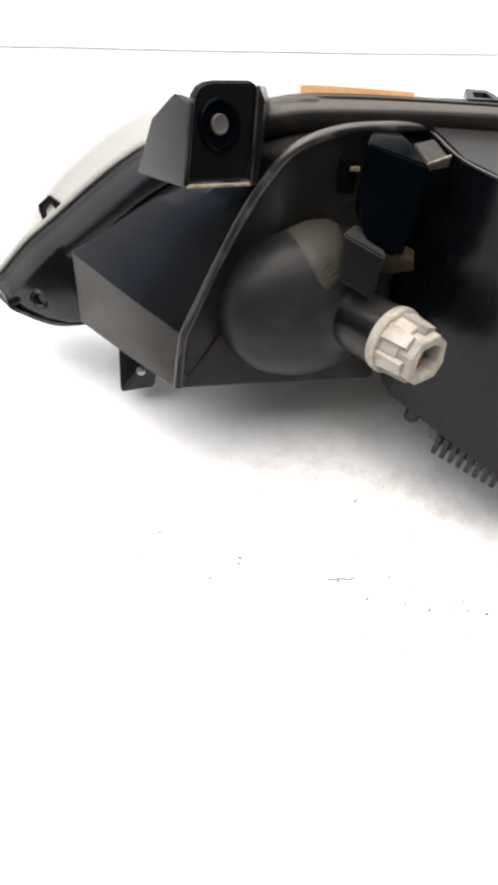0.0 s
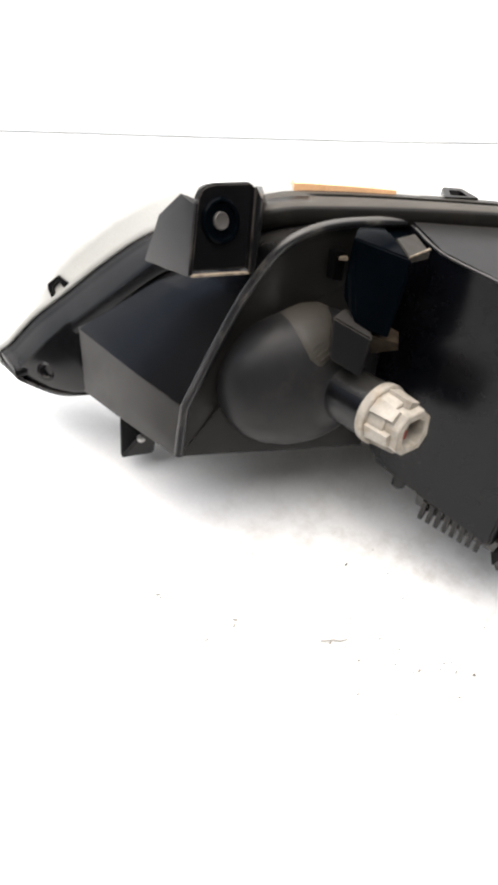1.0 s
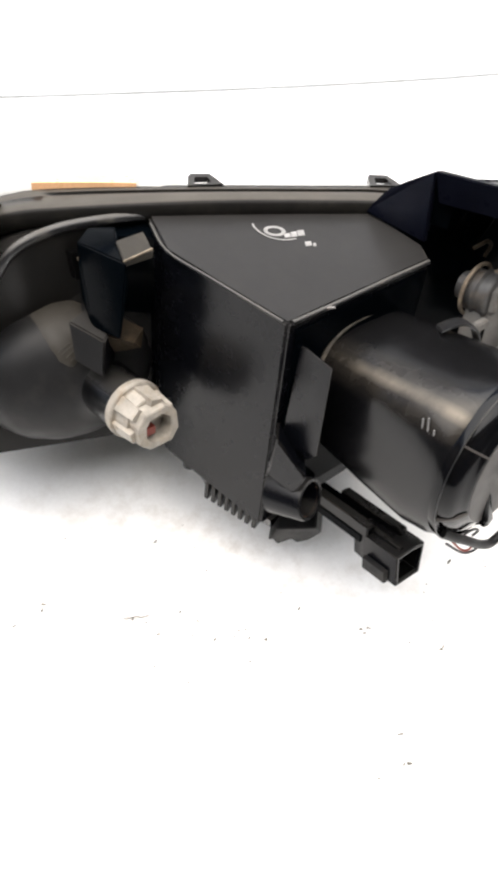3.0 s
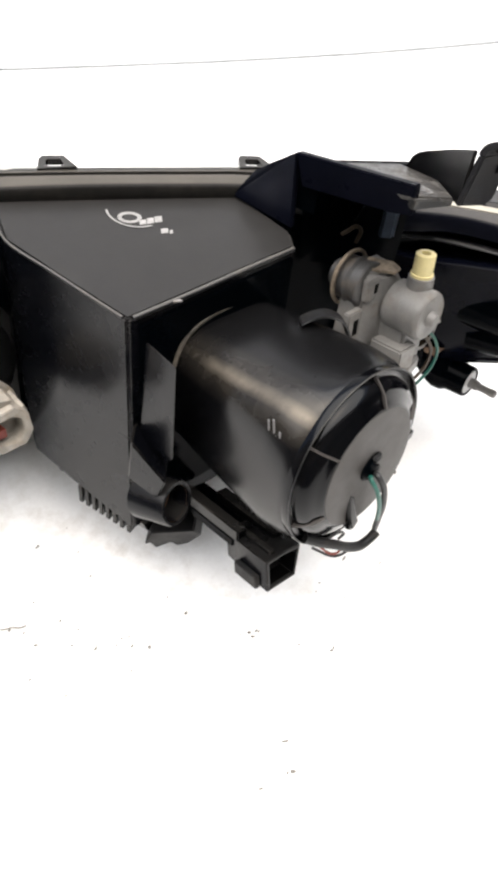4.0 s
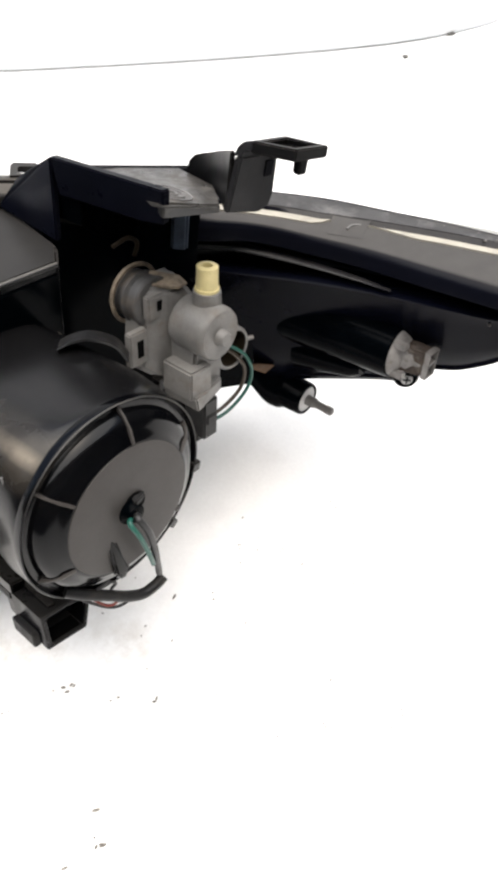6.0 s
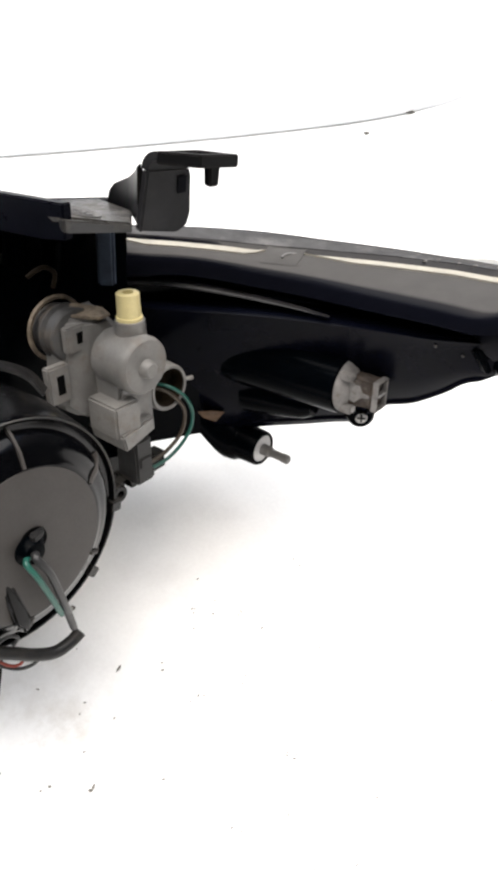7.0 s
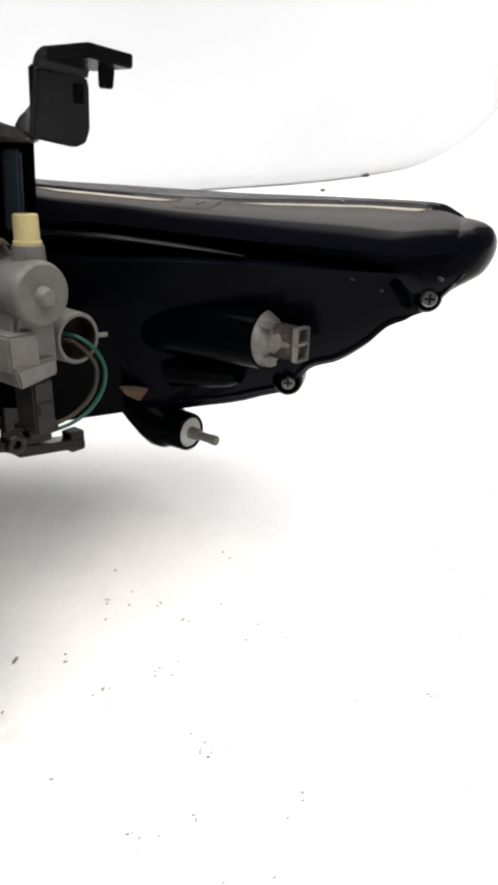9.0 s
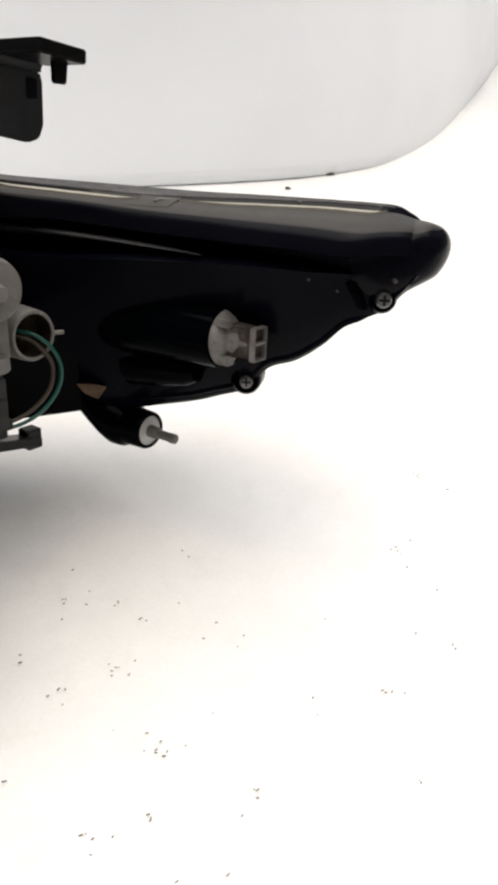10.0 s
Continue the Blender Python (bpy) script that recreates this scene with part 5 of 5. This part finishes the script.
hull(bm, [at(FACE, x, y, z) for x, y, z in ((-19, -34, 0), (8, -33, -5), (-19, -34, -28), (8, -33, -28), (-17, -44, 0), (8, -42, -5), (-17, -44, -28), (8, -42, -28))])
part("terminal_base", bm, grey_plastic, motor, bevel=1.2)
bm = B()
box(bm, FACE, (-9, 3), (-71, -43), (-20, -3))
plug = part("plug_body", bm, plug_grey, motor, bevel=1.2)
bm = B()
box(bm, FACE, (-7, 1.5), (-60, -54), (-4, -1.8))
part("plug_latch", bm, plug_grey, plug, bevel=0.6)
bm = B()
hull(bm, [at(FACE, x, y, z) for x, y, z in ((-22, -44, -24), (14, -42, -24), (-22, -44, -32), (14, -42, -32), (-20, -58, -24), (10, -66, -24), (-20, -58, -32), (10, -66, -32))])
part("back_plate", bm, gloss_plastic, motor, bevel=1.0)
bm = B()
box(bm, FACE, (-10, 8), (-74, -68), (-22, -8))
hull(bm, [at(FACE, x, y, z) for x, y in ((12, -105), (12, -98), (60, -113), (60, -107)) for z in (-67, -55)])
box(bm, FACE, (50, 60.5), (-114, -101), (-66, -56))
box(bm, FACE, (6, 37), (-101, -60), (-64, -57))
part("plug_foot", bm, plastic, motor, bevel=0.6)
bm = B()
turned(bm, at(FACE, -17, -75, -10), REAR, [(-8, 5.2), (0, 5.2), (0.6, 4.6), (0.6, 2.6), (-6, 2.4)], 24)
hull(bm, [at(FACE, x, y, z) for x, y in ((-26, -77), (-19, -79), (-12, -72), (-6, -68), (-20, -72)) for z in (-18, -12)])
part("cable_lug", bm, plastic, motor)

bm = B()
cable(bm, [at(FACE, x, y, -50 + z) for x, y, z in ((-26, 41, -4), (-23, 44, -1), (-18, 45, 0), (-12.5, 40.8, 0), (-13.1, 33, -2))], 1.2)
part("hooked_wire", bm, brown, lamp, "bent rusty wire above the motor")

# curved flange between the barrel and the motor
bm = B()
line = spline([V(68, -72, -20), V(74, -72, -17), V(82, -70, -17), V(91, -66, -22), V(98, -62, -29), V(104, -59, -40)], 6)
loft(bm, [[q, q + V(0.6, 0.6, 1.0), q + V(3, 14, -3), q + V(2, 13, -5)] for q in line])
part("guide_flange", bm, dark_grey, lamp, "curved grey flange beside the motor")

# second bulb holder with wires, right of the motor
T = V(174, -20, -64)
bm = B()
turned(bm, T, REAR, [(-40, 15), (-12, 14.5), (0, 14), (1, 13.4), (1, 11.8), (-10, 11.5)], 36, cap=False)
sock = part("wire_socket", bm, grey_plastic, lamp, "grey round socket with two wires coming out")
bm = B()
turned(bm, at(T, 0, 0, -9), REAR, [(0, 0.1), (0, 11.6)], 32, cap=False)
part("socket_core", bm, brown, sock)
bm = B()
turned(bm, T, REAR, [(-9, 11.3), (0.2, 11.6)], 32, cap=False)
part("socket_lining", bm, brown, sock, "brown dirty lining of the socket")
bm = B()
rod(bm, at(T, 12, -2, -6), at(T, 22, -2, -2), 1.3)
part("lug", bm, grey_plastic, sock)
bm = B()
cable(bm, [at(T, -4, 2, -8), at(T, 1, 0, 0), at(T, 8, -7, 4), at(T, 12, -18, 6.5), at(T, 10, -30, 6), at(T, 2, -41, 3), at(T, -10, -47, 0), at(T, -28, -50, -6)], 1.1)
part("motor_wire", bm, green_wire, lamp, "green wire looping down from the socket")
bm = B()
cable(bm, [at(T, -5, -1, -8), at(T, 0, -3, -2), at(T, 5.5, -10, 2), at(T, 8.6, -18, 3.6), at(T, 6.5, -30, 3), at(T, -1, -39.5, 0), at(T, -12, -45, -3), at(T, -29, -48, -8)], 1.2)
part("motor_wire", bm, brown_wire, lamp, "brown wire looping down from the socket")


# ---- crumbs and soil on the sheet ----
def crumb(x, y, size, name="crumb", mat=soot):
    rnd = random.Random(int(x * 9973 + y * 7919))
    bm = B()
    bmesh.ops.create_icosphere(bm, subdivisions=1, radius=1.0)
    for vtx in bm.verts:
        k = rnd.uniform(0.7, 1.2)
        vtx.co = Vector((vtx.co.x * k * size, vtx.co.y * k * size * 0.7, max(vtx.co.z * 0.4 * size, -0.0002) + 0.0003))
    me = bpy.data.meshes.new(name)
    bm.to_mesh(me)
    bm.free()
    me.materials.append(mat)
    ob = new(name, me)
    ob.location = (x, y, -0.0005)
    return ob


for x, y, s in ((0.903, 0.866, 0.0075), (0.812, 0.828, 0.005)):
    tagged(crumb(x, y, s), "small dark crumb lying near the foot of the wall", "crumb")


def specks():
    rnd = random.Random(4)
    bm = B()
    flakes = [(0.633, 0.270), (0.635, 0.272), (0.638, 0.271), (0.577, 0.217), (0.593, 0.218), (0.582, 0.177), (0.569, 0.140), (0.514, 0.130), (0.502, 0.084), (0.424, 0.108), (0.389, 0.146), (0.377, 0.200), (0.392, 0.241), (0.348, 0.199), (0.367, 0.254), (0.373, 0.118), (0.357, 0.117), (0.347, 0.122), (0.325, 0.103), (0.332, 0.099), (0.382, 0.197), (0.224, 0.105), (0.226, 0.121), (0.202, 0.103), (0.277, 0.171), (0.445, 0.260),
              (0.568, 0.139), (0.502, 0.084), (0.513, 0.129), (0.576, 0.215), (0.580, 0.176), (0.423, 0.106), (0.349, 0.198), (0.378, 0.199), (0.373, 0.117), (0.348, 0.120), (0.390, 0.144), (0.366, 0.255), (0.393, 0.240),
              (0.404, 0.222), (0.309, 0.231), (0.335, 0.222), (0.325, 0.103), (0.332, 0.099), (0.222, 0.106), (0.227, 0.195), (0.187, 0.223), (0.137, 0.217), (0.155, 0.206), (0.186, 0.196), (0.081, 0.232), (0.119, 0.218), (0.143, 0.219),
              (-0.050, 0.299), (-0.001, 0.271), (-0.018, 0.260), (0.294, 0.281), (0.347, 0.188), (0.063, 0.247)]
    spots = [(x, y, 0.0035, rnd.choice((1, 1, 2, 2)), 1.6 if x < 0.32 else 0.9) for x, y in flakes] + [(0.12, 0.24, 0.07, 22, 1.2), (0.27, 0.20, 0.05, 12, 1.1), (0.38, 0.17, 0.08, 22, 0.8), (0.55, 0.16, 0.10, 8, 0.9), (0.0, 0.28, 0.06, 8, 1.2)]
    for cx, cy, spread_, n, big in spots:
        for _ in range(n):
            x, y = rnd.gauss(cx, spread_ * 0.5), rnd.gauss(cy, spread_ * 0.5)
            r, turn = rnd.uniform(0.0003, 0.0006) * big, rnd.uniform(-0.6, 0.9)
            k = rnd.uniform(1.2, 3.0)
            ring = []
            for j in range(6):
                a = j * math.pi / 3
                q = rnd.uniform(0.7, 1.2)
                px, py = math.cos(a) * r * k * q, math.sin(a) * r * q
                ring.append((x + px * math.cos(turn) - py * math.sin(turn), y + px * math.sin(turn) + py * math.cos(turn), 0.0002))
            loft(bm, [ring, [(q[0], q[1], 0.0006) for q in ring]])
    ob = spread("dirt_specks", bm, speck_mat)
    return tagged(ob, "fine dark dirt specks scattered over the white sheet", "dirt", kind="stuff")


def fibre():
    bm = B()
    cable(bm, [Vector(p) for p in FIBRE], 0.6, 6, 4)
    ob = spread("fibre", bm, speck_mat)
    return tagged(ob, "short grey bent fibre lying on the white sheet", "fibre")


FIBRE = ((0.0563, 0.2483, 0.0006), (0.0619, 0.2472, 0.0012), (0.066, 0.2475, 0.0006), (0.0698, 0.2456, 0.0013), (0.0753, 0.2461, 0.0006))
speck_mat = material("grey_dirt", (0.20, 0.185, 0.16), 0.9)
specks()
fibre()
